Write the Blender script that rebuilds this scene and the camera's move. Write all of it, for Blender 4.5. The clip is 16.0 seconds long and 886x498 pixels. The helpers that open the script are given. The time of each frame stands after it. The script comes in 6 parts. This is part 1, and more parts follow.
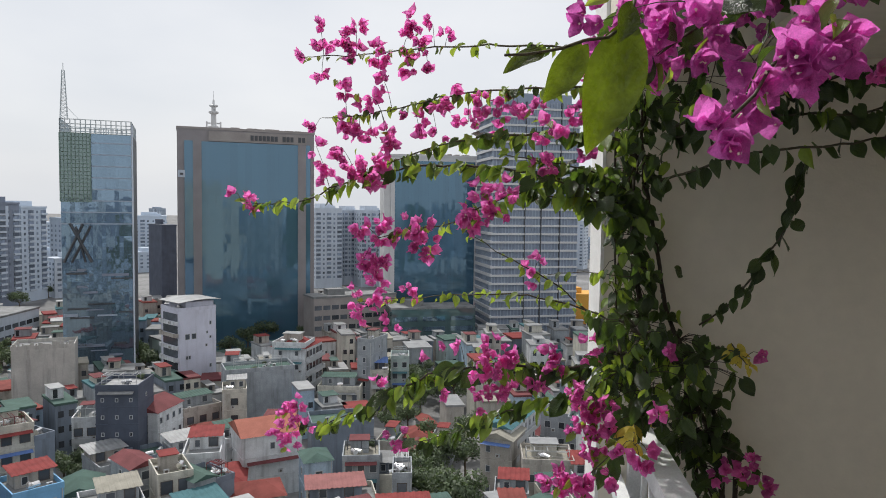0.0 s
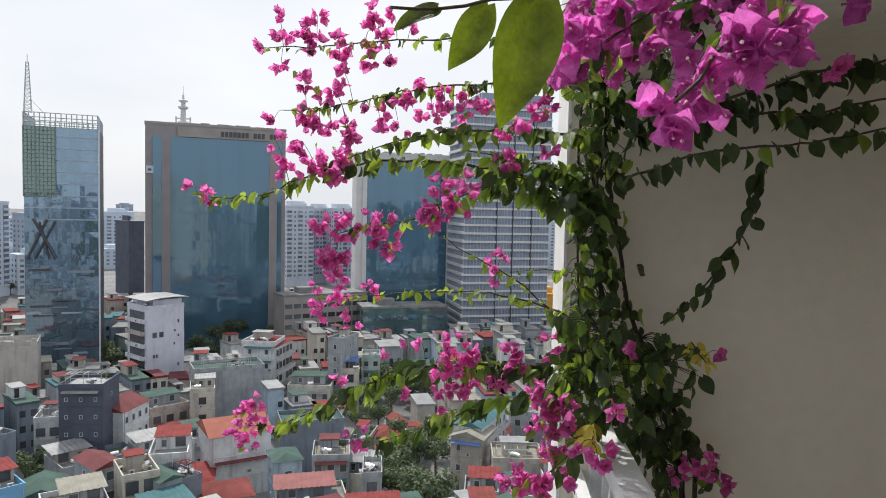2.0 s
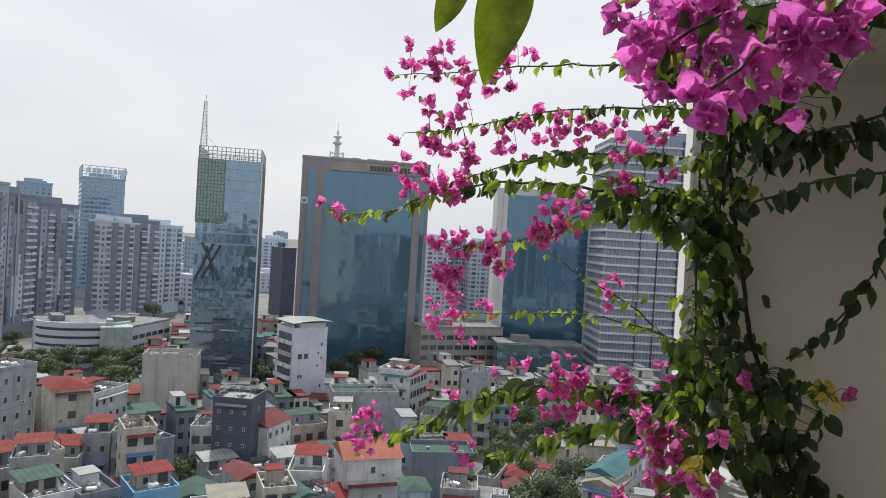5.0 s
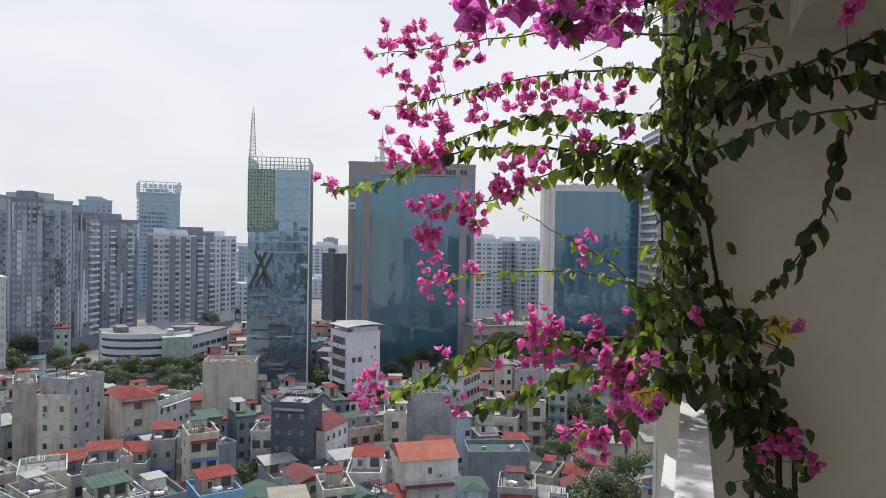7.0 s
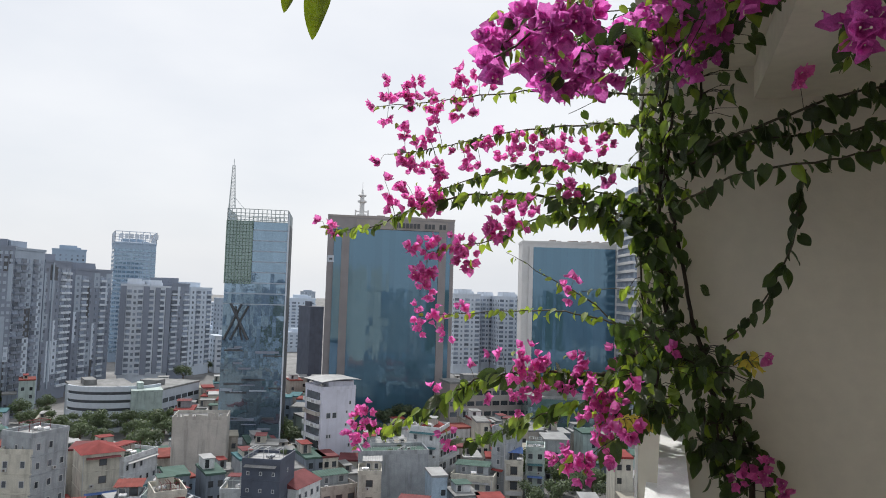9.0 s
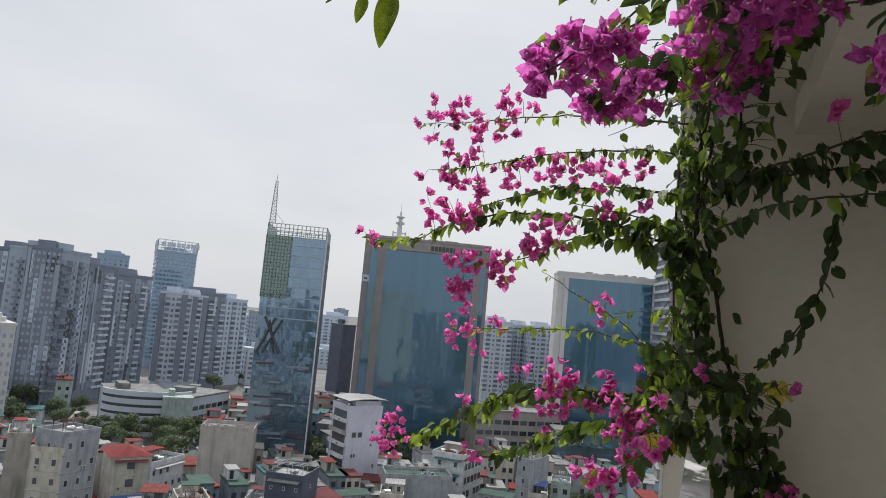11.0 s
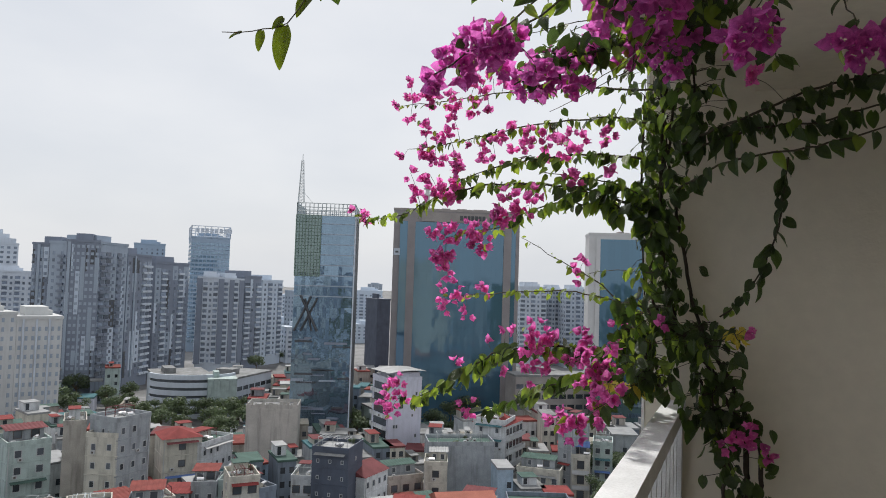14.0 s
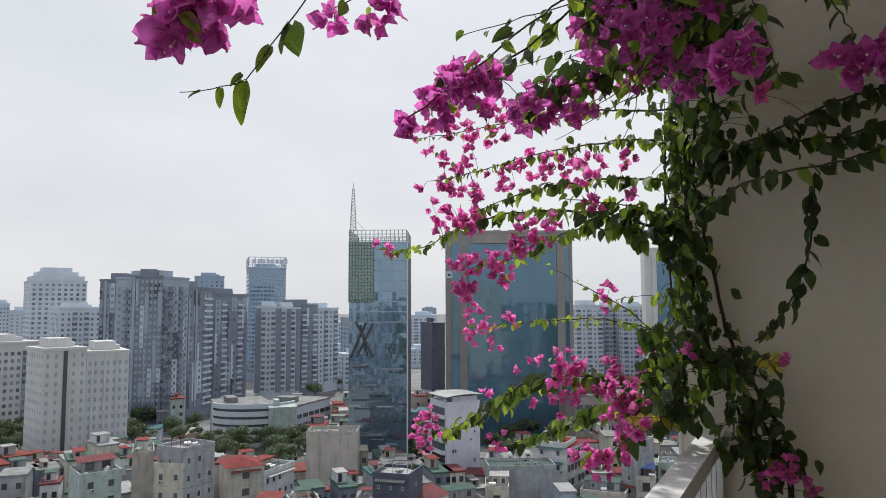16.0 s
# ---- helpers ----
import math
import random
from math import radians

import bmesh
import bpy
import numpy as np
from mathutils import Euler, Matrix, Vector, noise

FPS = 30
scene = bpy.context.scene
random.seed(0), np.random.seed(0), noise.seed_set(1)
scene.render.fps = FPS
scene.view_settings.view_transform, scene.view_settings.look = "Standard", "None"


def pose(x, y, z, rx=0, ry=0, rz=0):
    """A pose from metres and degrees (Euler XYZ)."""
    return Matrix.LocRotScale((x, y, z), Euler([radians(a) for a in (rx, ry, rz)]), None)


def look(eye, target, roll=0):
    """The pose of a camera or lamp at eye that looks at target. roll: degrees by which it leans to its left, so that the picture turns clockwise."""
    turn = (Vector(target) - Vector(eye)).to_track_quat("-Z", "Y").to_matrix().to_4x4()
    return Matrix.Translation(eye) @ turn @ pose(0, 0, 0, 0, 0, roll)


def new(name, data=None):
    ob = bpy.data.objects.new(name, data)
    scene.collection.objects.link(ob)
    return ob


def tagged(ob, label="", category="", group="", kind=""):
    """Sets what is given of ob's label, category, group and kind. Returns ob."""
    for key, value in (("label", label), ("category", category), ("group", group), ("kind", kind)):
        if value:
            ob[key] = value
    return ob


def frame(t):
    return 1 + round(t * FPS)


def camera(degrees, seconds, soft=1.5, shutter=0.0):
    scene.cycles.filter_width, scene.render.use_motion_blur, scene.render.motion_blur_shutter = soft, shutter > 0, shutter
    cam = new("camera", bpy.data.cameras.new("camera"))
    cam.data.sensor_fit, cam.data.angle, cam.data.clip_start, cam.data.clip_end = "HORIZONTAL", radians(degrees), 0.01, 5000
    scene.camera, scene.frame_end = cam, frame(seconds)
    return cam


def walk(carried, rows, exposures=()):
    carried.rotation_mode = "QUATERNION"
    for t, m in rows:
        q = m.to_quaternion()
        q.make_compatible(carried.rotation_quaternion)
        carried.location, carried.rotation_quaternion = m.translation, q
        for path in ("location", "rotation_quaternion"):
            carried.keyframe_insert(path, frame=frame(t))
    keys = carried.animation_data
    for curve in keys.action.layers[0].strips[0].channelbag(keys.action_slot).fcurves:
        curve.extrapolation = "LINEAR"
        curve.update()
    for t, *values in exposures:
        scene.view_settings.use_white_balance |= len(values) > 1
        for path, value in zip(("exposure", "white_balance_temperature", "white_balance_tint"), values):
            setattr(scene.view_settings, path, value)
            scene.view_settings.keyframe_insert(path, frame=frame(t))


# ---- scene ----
cam = camera(64.83, 16.0, soft=0.95)
PATH = [
    (0, (-0.3924, 0.2244, 1.7841), (-0.6167, 2.2085, 1.6715), 0.71),
    (0.5, (-0.3840, 0.2294, 1.7759), (-0.5743, 2.2169, 1.6596), 0.71),
    (1, (-0.3780, 0.2387, 1.7800), (-0.5353, 2.2287, 1.6574), 0.78),
    (1.5, (-0.3682, 0.2577, 1.7780), (-0.5135, 2.2486, 1.6543), 0.95),
    (2, (-0.3634, 0.2570, 1.7756), (-0.5082, 2.2485, 1.6616), 1.27),
    (2.5, (-0.3645, 0.2574, 1.7733), (-0.5549, 2.2464, 1.6844), 2.12),
    (3, (-0.3630, 0.2598, 1.7739), (-0.6153, 2.2428, 1.7120), 3.25),
    (3.5, (-0.3601, 0.2465, 1.7708), (-0.6772, 2.2209, 1.7367), 3.88),
    (4, (-0.3463, 0.2295, 1.7585), (-0.7103, 2.1960, 1.7468), 4.81),
    (4.5, (-0.3103, 0.2165, 1.7411), (-0.7377, 2.1703, 1.7448), 4.51),
    (5, (-0.2786, 0.2081, 1.7277), (-0.8153, 2.1345, 1.7005), 3.32),
    (7.5, (0.0073, 0.0723, 1.5947), (-0.6640, 1.9560, 1.5646), 0.94),
    (8, (-0.0084, 0.0286, 1.5864), (-0.6374, 1.9270, 1.5661), 1.35),
    (8.5, (-0.0255, -0.0084, 1.5741), (-0.6484, 1.8910, 1.6404), 1.75),
    (9, (-0.0178, -0.0457, 1.5587), (-0.6314, 1.8536, 1.6859), 1.74),
    (9.5, (-0.0087, -0.0631, 1.5470), (-0.6219, 1.8328, 1.7193), 2.85),
    (10, (-0.0061, -0.0816, 1.5326), (-0.6559, 1.7994, 1.7318), 3.73),
    (12.5, (0.1088, -0.1869, 1.5044), (-0.6628, 1.6502, 1.6763), 5.58),
    (13, (0.1920, -0.2111, 1.5051), (-0.6140, 1.6141, 1.6441), 3.89),
    (13.5, (0.2279, -0.2163, 1.5091), (-0.5374, 1.6268, 1.6405), 3.23),
    (14, (0.2339, -0.2188, 1.5200), (-0.5555, 1.6161, 1.6207), 1.81),
    (14.5, (0.2539, -0.2276, 1.5216), (-0.6102, 1.5704, 1.6649), 1.39),
    (15, (0.2778, -0.2094, 1.5295), (-0.5786, 1.5916, 1.6801), 1.36),
    (15.5, (0.3099, -0.1805, 1.5390), (-0.5482, 1.6192, 1.6969), 0.70),
    (16, (0.3295, -0.1483, 1.5587), (-0.5935, 1.6185, 1.7213), -0.22),
]
walk(cam, [(t, look(e, g, r)) for t, e, g, r in PATH],
     [(0, 0.06), (1.5, 0.25), (3, 0.16), (3.5, 0.07), (4, 0.03), (5, 0.1), (7.5, 0.14), (9, 0.18), (10, 0.06), (12.5, -0.12), (13.5, 0.0), (14.5, 0.03), (16, 0.02)])

# ---- sky, sun ----
GROUND = -55.0
world = bpy.data.worlds.new("hazy_sky")
scene.world = world
world.use_nodes = True
wn, wl = world.node_tree.nodes, world.node_tree.links
bg = wn["Background"]
sky = wn.new("ShaderNodeTexSky")
sky.sky_type, sky.sun_disc = "NISHITA", False
sky.sun_elevation, sky.sun_rotation = radians(56), radians(-32)
sky.air_density, sky.dust_density, sky.ozone_density = 1.0, 4.0, 1.0
scaled = wn.new("ShaderNodeVectorMath")
scaled.operation = "SCALE"
scaled.inputs["Scale"].default_value = 0.10
wl.new(sky.outputs[0], scaled.inputs[0])
coord = wn.new("ShaderNodeTexCoord")
cloud = wn.new("ShaderNodeTexNoise")
cloud.inputs["Scale"].default_value = 2.2
cloud.inputs["Detail"].default_value = 5.0
stretch = wn.new("ShaderNodeMapping")
stretch.inputs["Scale"].default_value = (1.0, 1.0, 2.6)
wl.new(coord.outputs["Generated"], stretch.inputs["Vector"])
wl.new(stretch.outputs["Vector"], cloud.inputs["Vector"])
veil = wn.new("ShaderNodeValToRGB")
veil.color_ramp.elements[0].position, veil.color_ramp.elements[0].color = 0.30, (0.72, 0.755, 0.81, 1)
veil.color_ramp.elements[1].position, veil.color_ramp.elements[1].color = 0.70, (0.87, 0.885, 0.91, 1)
wl.new(cloud.outputs["Fac"], veil.inputs["Fac"])
haze = wn.new("ShaderNodeMix")
haze.data_type = "RGBA"
haze.inputs["Factor"].default_value = 0.86
wl.new(scaled.outputs["Vector"], haze.inputs["A"])
wl.new(veil.outputs["Color"], haze.inputs["B"])
wl.new(haze.outputs["Result"], bg.inputs["Color"])
bg.inputs["Strength"].default_value = 1.0
sun = new("sun", bpy.data.lights.new("sun", "SUN"))
sun.data.energy, sun.data.angle, sun.data.color = 2.9, radians(2.0), (1.0, 0.965, 0.91)
sun.matrix_world = look((-30, 48, 82), (0, 0, 0))


# ---- materials ----
def shade(name, col, rough=0.8, var=0.25, grain=0.0, scale=3.0, bump=0.0, bump_scale=60.0, metal=0.0, through_light=0.0,
          back=None, streak=0, per_object=0.0, spec=0.5, stretch_z=1.0, islands=0.0):
    """A plain surface with blotches, grain, streaks of dirt and relief."""
    m = bpy.data.materials.new(name)
    m.use_nodes = True
    n, l = m.node_tree.nodes, m.node_tree.links
    p = n["Principled BSDF"]
    p.inputs["Roughness"].default_value = rough
    p.inputs["Metallic"].default_value = metal
    p.inputs["Specular IOR Level"].default_value = spec
    tc = n.new("ShaderNodeTexCoord")
    mp = n.new("ShaderNodeMapping")
    mp.inputs["Scale"].default_value = (1, 1, stretch_z)
    l.new(tc.outputs["Object"], mp.inputs["Vector"])
    big = n.new("ShaderNodeTexNoise")
    big.inputs["Scale"].default_value, big.inputs["Detail"].default_value = scale, 6.0
    l.new(mp.outputs["Vector"], big.inputs["Vector"])
    ramp = n.new("ShaderNodeValToRGB")
    lo, hi = 1 - var, 1 + var * 0.6
    ramp.color_ramp.elements[0].position, ramp.color_ramp.elements[1].position = 0.3, 0.72
    ramp.color_ramp.elements[0].color = (*[c * lo for c in col], 1)
    ramp.color_ramp.elements[1].color = (*[min(1, c * hi) for c in col], 1)
    l.new(big.outputs["Fac"], ramp.inputs["Fac"])
    out = ramp.outputs["Color"]

    def times(a, fac_socket, low, high, p0, p1):
        r = n.new("ShaderNodeMapRange")
        r.inputs["From Min"].default_value, r.inputs["From Max"].default_value = p0, p1
        r.inputs["To Min"].default_value, r.inputs["To Max"].default_value = low, high
        l.new(fac_socket, r.inputs["Value"])
        v = n.new("ShaderNodeVectorMath")
        v.operation = "SCALE"
        l.new(a, v.inputs[0])
        l.new(r.outputs["Result"], v.inputs["Scale"])
        return v.outputs["Vector"]

    if grain:
        fine = n.new("ShaderNodeTexNoise")
        fine.inputs["Scale"].default_value, fine.inputs["Detail"].default_value = scale * 14, 3.0
        l.new(tc.outputs["Object"], fine.inputs["Vector"])
        out = times(out, fine.outputs["Fac"], 1 - grain, 1 + grain, 0.3, 0.7)
    if streak:
        sm = n.new("ShaderNodeMapping")
        sm.inputs["Scale"].default_value = (0.55, 0.55, 0.06)
        l.new(tc.outputs["Object"], sm.inputs["Vector"])
        st = n.new("ShaderNodeTexNoise")
        st.inputs["Scale"].default_value, st.inputs["Detail"].default_value = 1.6, 5.0
        l.new(sm.outputs["Vector"], st.inputs["Vector"])
        out = times(out, st.outputs["Fac"], 1 - streak, 1.03, 0.3, 0.5)
    if per_object:
        oi = n.new("ShaderNodeObjectInfo")
        out = times(out, oi.outputs["Random"], 1 - per_object, 1 + per_object, 0, 1)
    if islands:
        ge = n.new("ShaderNodeNewGeometry")
        out = times(out, ge.outputs["Random Per Island"], 1 - islands, 1 + islands, 0, 1)
    l.new(out, p.inputs["Base Color"])
    if bump:
        bn = n.new("ShaderNodeTexNoise")
        bn.inputs["Scale"].default_value, bn.inputs["Detail"].default_value = bump_scale, 4.0
        l.new(tc.outputs["Object"], bn.inputs["Vector"])
        bp = n.new("ShaderNodeBump")
        bp.inputs["Strength"].default_value = bump
        bp.inputs["Distance"].default_value = 1.0 / bump_scale
        l.new(bn.outputs["Fac"], bp.inputs["Height"])
        l.new(bp.outputs["Normal"], p.inputs["Normal"])
    if through_light:
        tr = n.new("ShaderNodeBsdfTranslucent")
        tint = n.new("ShaderNodeMix")
        tint.data_type, tint.blend_type = "RGBA", "MULTIPLY"
        tint.inputs["Factor"].default_value = 1.0
        l.new(out, tint.inputs["A"])
        tint.inputs["B"].default_value = (*(back or (1, 1, 1)), 1)
        l.new(tint.outputs["Result"], tr.inputs["Color"])
        mx = n.new("ShaderNodeMixShader")
        mx.inputs["Fac"].default_value = through_light
        l.new(p.outputs["BSDF"], mx.inputs[1])
        l.new(tr.outputs["BSDF"], mx.inputs[2])
        l.new(mx.outputs["Shader"], n["Material Output"].inputs["Surface"])
    return m


LEAF = shade("leaf_green", (0.040, 0.058, 0.026), 0.34, 0.3, 0.06, 2.5, 0.5, 14, through_light=0.22, back=(5.4, 6.6, 1.5), per_object=0.45)
# young leaves, and sunlit ones: there the sunlight is put into the colour
LEAF_YOUNG_LIT = shade("leaf_young_sunlit", (0.190, 0.280, 0.065), 0.42, 0.25, 0.06, 2.5, 0.25, 18, through_light=0.42, back=(2.3, 2.1, 0.8), per_object=0.3)
# wide dark and light blotches stand in for shadow and sun on the leaf
LEAF_NEAR = shade("leaf_backlit", (0.045, 0.062, 0.014), 0.34, 0.85, 0.15, 1.6, 0.35, 14, through_light=0.36, back=(4.4, 4.4, 0.7), per_object=0.2)
LEAF_YELLOW = shade("leaf_yellow", (0.62, 0.5, 0.07), 0.5, 0.25, 0.06, 2.5, 0.2, 18, through_light=0.38, back=(1.1, 1.1, 0.8), per_object=0.2)
BRACT = shade("bract_magenta", (0.990, 0.185, 0.530), 0.65, 0.3, 0.12, 2.5, 0.6, 9, through_light=0.76, back=(1.0, 1.3, 1.2), per_object=0.2, spec=0.2)
BRACT_DEEP = shade("bract_purple", (0.880, 0.165, 0.620), 0.62, 0.35, 0.12, 2.5, 0.6, 9, through_light=0.62, back=(1.08, 1.35, 1.15), per_object=0.2, spec=0.2)
STAMEN = shade("flower_eye", (0.85, 0.78, 0.6), 0.6, 0.1)
BARK = shade("bark", (0.06, 0.045, 0.033), 0.85, 0.4, 0.25, 25, 0.5, 120)
TWIG = shade("green_twig", (0.07, 0.058, 0.032), 0.7, 0.3, 0.2, 40, 0.3, 200)
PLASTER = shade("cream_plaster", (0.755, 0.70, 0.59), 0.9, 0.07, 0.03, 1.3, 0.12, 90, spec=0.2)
# whiter copy of the wall plaster: sun on the end face put into colour
PLASTER_LIT_EDGE = shade("sunlit_plaster", (0.80, 0.79, 0.76), 0.85, 0.08, 0.05, 5, 0.2, 70)
RAIL = shade("white_rail_paint", (0.76, 0.77, 0.78), 0.5, 0.12, 0.08, 12, 0.15, 80)
SOFFIT = shade("soffit_paint", (0.80, 0.745, 0.63), 0.9, 0.08, 0.04, 1.5, 0.1, 90, spec=0.2)
TILE = shade("balcony_tile", (0.20, 0.17, 0.15), 0.4, 0.15, 0.1, 6)
STREET = shade("city_ground", (0.210, 0.210, 0.210), 0.95, 0.5, 0.2, 0.03)
# leaf green lifted to stand in for haze over the trees
FOLIAGE = shade("tree_leaves", (0.115, 0.150, 0.088), 0.7, 0.5, 0.0, 0.6, through_light=0.2, back=(1.6, 1.8, 1), islands=0.25)
TRUNK = shade("tree_bark", (0.12, 0.09, 0.06), 0.9, 0.3, 0.2, 4)

CONCRETE = shade("bare_concrete", (0.46, 0.44, 0.41), 0.9, 0.18, 0.06, 0.25, streak=0.3)
WALLS = [
    shade("wall_white", (0.600, 0.620, 0.640), 0.85, 0.2, 0.10, 0.4, streak=0.3),
    shade("wall_cream", (0.520, 0.500, 0.440), 0.85, 0.2, 0.10, 0.4, streak=0.34),
    shade("wall_grey", (0.320, 0.345, 0.370), 0.85, 0.2, 0.10, 0.4, streak=0.3),
    shade("wall_pale_blue", (0.350, 0.450, 0.550), 0.85, 0.2, 0.10, 0.4, streak=0.3),
    shade("wall_beige", (0.400, 0.375, 0.340), 0.9, 0.2, 0.10, 0.4, streak=0.36),
    shade("wall_mint", (0.400, 0.480, 0.465), 0.85, 0.2, 0.10, 0.4, streak=0.3),
    shade("wall_lavender", (0.570, 0.580, 0.670), 0.85, 0.1, 0.05, 0.3, streak=0.12),
    shade("wall_slate", (0.077, 0.092, 0.129), 0.6, 0.25, 0.05, 0.3, streak=0.12),
    shade("wall_blue", (0.178, 0.386, 0.605), 0.8, 0.12, 0.05, 0.3, streak=0.1),
    shade("wall_blue_grey", (0.178, 0.210, 0.259), 0.85, 0.15, 0.05, 0.3, streak=0.3),
]
ROOFS = [
    shade("roof_red_sheet", (0.220, 0.048, 0.046), 0.8, 0.25, 0.08, 0.4, streak=0.1, spec=0.15),
    shade("roof_brick_red", (0.210, 0.058, 0.050), 0.8, 0.3, 0.1, 0.4, spec=0.15),
    shade("roof_orange", (0.360, 0.135, 0.100), 0.8, 0.2, 0.1, 0.4, spec=0.15),
    shade("roof_maroon", (0.165, 0.056, 0.060), 0.8, 0.25, 0.08, 0.4, spec=0.15),
    shade("roof_green_sheet", (0.075, 0.125, 0.108), 0.8, 0.25, 0.08, 0.4, spec=0.15),
    shade("roof_teal_sheet", (0.070, 0.160, 0.180), 0.8, 0.2, 0.08, 0.4, spec=0.15),
    shade("roof_zinc", (0.288, 0.295, 0.302), 0.5, 0.25, 0.1, 0.4, metal=0.2),
    shade("roof_deck", (0.225, 0.23, 0.232), 0.9, 0.35, 0.12, 0.35),
    shade("roof_straw", (0.274, 0.259, 0.216), 0.8, 0.25, 0.1, 0.4),
    shade("roof_pink_sheet", (0.280, 0.125, 0.120), 0.8, 0.2, 0.1, 0.4, spec=0.15),
    shade("roof_blue_sheet", (0.10, 0.18, 0.42), 0.6, 0.2, 0.1, 0.4),
]
STEEL = shade("tank_steel", (0.72, 0.72, 0.72), 0.25, 0.1, 0.0, 2, metal=0.9)
WINDOW_DARK = shade("dark_pane", (0.075, 0.085, 0.10), 0.15, 0.3, 0, 0.5, per_object=0.5, islands=0.6)
# pane colour lifted too: haze over the far windows is painted in
TOWER_PANE = shade("tower_pane", (0.205, 0.245, 0.310), 0.2, 0.3, 0, 0.5, islands=0.5)
FRAME_PALE = shade("window_frame_pale", (0.46, 0.47, 0.48), 0.7, 0.1)
FRAME_DARK = shade("window_frame_dark", (0.10, 0.08, 0.07), 0.6, 0.1)
STONE_TAN = shade("mauve_stone", (0.275, 0.255, 0.26), 0.7, 0.12, 0.06, 0.2)
STONE_PALE = shade("pale_cladding", (0.600, 0.600, 0.600), 0.6, 0.08, 0.04, 0.2)
STONE_BROWN = shade("podium_stone", (0.330, 0.300, 0.285), 0.8, 0.15, 0.05, 0.2)
# apartment colours paled and blued, with the haze of distance put into them
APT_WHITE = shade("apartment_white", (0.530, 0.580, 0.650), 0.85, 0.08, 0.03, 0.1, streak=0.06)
APT_CREAM = shade("apartment_cream", (0.550, 0.560, 0.560), 0.85, 0.08, 0.03, 0.1, streak=0.06)
APT_DARK = shade("apartment_dark", (0.205, 0.235, 0.295), 0.8, 0.12, 0.03, 0.1, streak=0.05)
APT_GREY = shade("apartment_grey", (0.325, 0.380, 0.455), 0.85, 0.1, 0.03, 0.1, streak=0.05)
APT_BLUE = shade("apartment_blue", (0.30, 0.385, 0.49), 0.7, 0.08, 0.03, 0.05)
# palest of these: mostly haze painted as wall colour
APT_PALE_HAZE = shade("apartment_pale_haze", (0.520, 0.590, 0.680), 0.9, 0.08, 0.03, 0.05)
LATTICE = shade("lattice_steel", (0.42, 0.46, 0.47), 0.5, 0.1)
GREEN_STEEL = shade("green_steel", (0.190, 0.270, 0.235), 0.6, 0.2)
STEEL_DARK = shade("dark_steel", (0.07, 0.075, 0.085), 0.5, 0.2)
ORANGE = shade("orange_panel", (0.75, 0.38, 0.06), 0.7, 0.15)


def glass(name, col, rough=0.05, wave=0.004, scale=0.35, tint=(1, 1, 1), ior=1.9, metal=0.0, tall=0.5):
    """Coated facade glass: a tinted, slightly wavy mirror, pane by pane."""
    m = bpy.data.materials.new(name)
    m.use_nodes = True
    n, l = m.node_tree.nodes, m.node_tree.links
    p = n["Principled BSDF"]
    p.inputs["Roughness"].default_value = rough
    p.inputs["Specular Tint"].default_value = (*tint, 1)
    p.inputs["IOR"].default_value = ior
    p.inputs["Metallic"].default_value = metal
    tc = n.new("ShaderNodeTexCoord")
    mp = n.new("ShaderNodeMapping")
    mp.inputs["Scale"].default_value = (1.0, 1.0, tall)
    l.new(tc.outputs["Object"], mp.inputs["Vector"])
    # cells that vary the tint; a small tall draws them out into upright streaks
    v = n.new("ShaderNodeTexVoronoi")
    v.distance = "CHEBYCHEV"
    v.inputs["Scale"].default_value, v.inputs["Randomness"].default_value = scale, 0.35
    l.new(mp.outputs["Vector"], v.inputs["Vector"])
    r = n.new("ShaderNodeMapRange")
    r.inputs["To Min"].default_value, r.inputs["To Max"].default_value = 0.93, 1.08
    l.new(v.outputs["Color"], r.inputs["Value"])
    s = n.new("ShaderNodeVectorMath")
    s.operation = "SCALE"
    s.inputs[0].default_value = col
    l.new(r.outputs["Result"], s.inputs["Scale"])
    l.new(s.outputs["Vector"], p.inputs["Base Color"])
    nz = n.new("ShaderNodeTexNoise")
    nz.inputs["Scale"].default_value = 0.12
    nz.inputs["Detail"].default_value = 3.0
    l.new(tc.outputs["Object"], nz.inputs["Vector"])
    b = n.new("ShaderNodeBump")
    b.inputs["Strength"].default_value = 1.0
    b.inputs["Distance"].default_value = wave * 10
    l.new(nz.outputs["Fac"], b.inputs["Height"])
    l.new(b.outputs["Normal"], p.inputs["Normal"])
    return m


# tall=0.08: upright streaks of tint stand in for reflections in the glass
GLASS_BLUE = glass("blue_facade_glass", (0.085, 0.185, 0.270), metal=0.42, tall=0.08)
GLASS_GREY = glass("grey_facade_glass", (0.215, 0.31, 0.40), 0.05, 0.012, 0.3, metal=0.75)
GREEN_GLASS = glass("green_skin", (0.185, 0.245, 0.240), 0.06, 0.02, 0.3, metal=0.7)
GLASS_TEAL = glass("teal_facade_glass", (0.130, 0.210, 0.220), metal=0.5)
GLASS_FLOOR = glass("apartment_glass", (0.24, 0.28, 0.35), 0.15, 0.004, 0.4, tint=(0.8, 0.9, 1.0), ior=1.6)


# ---- mesh helpers ----
def mesh_of(name, verts, faces, mats, slots=None, smooth=False):
    me = bpy.data.meshes.new(name)
    me.from_pydata([tuple(v) for v in verts], [], faces)
    for m in mats if isinstance(mats, (list, tuple)) else [mats]:
        me.materials.append(m)
    if slots is not None:
        me.polygons.foreach_set("material_index", slots)
    if smooth:
        me.polygons.foreach_set("use_smooth", [True] * len(me.polygons))
    me.update()
    return me


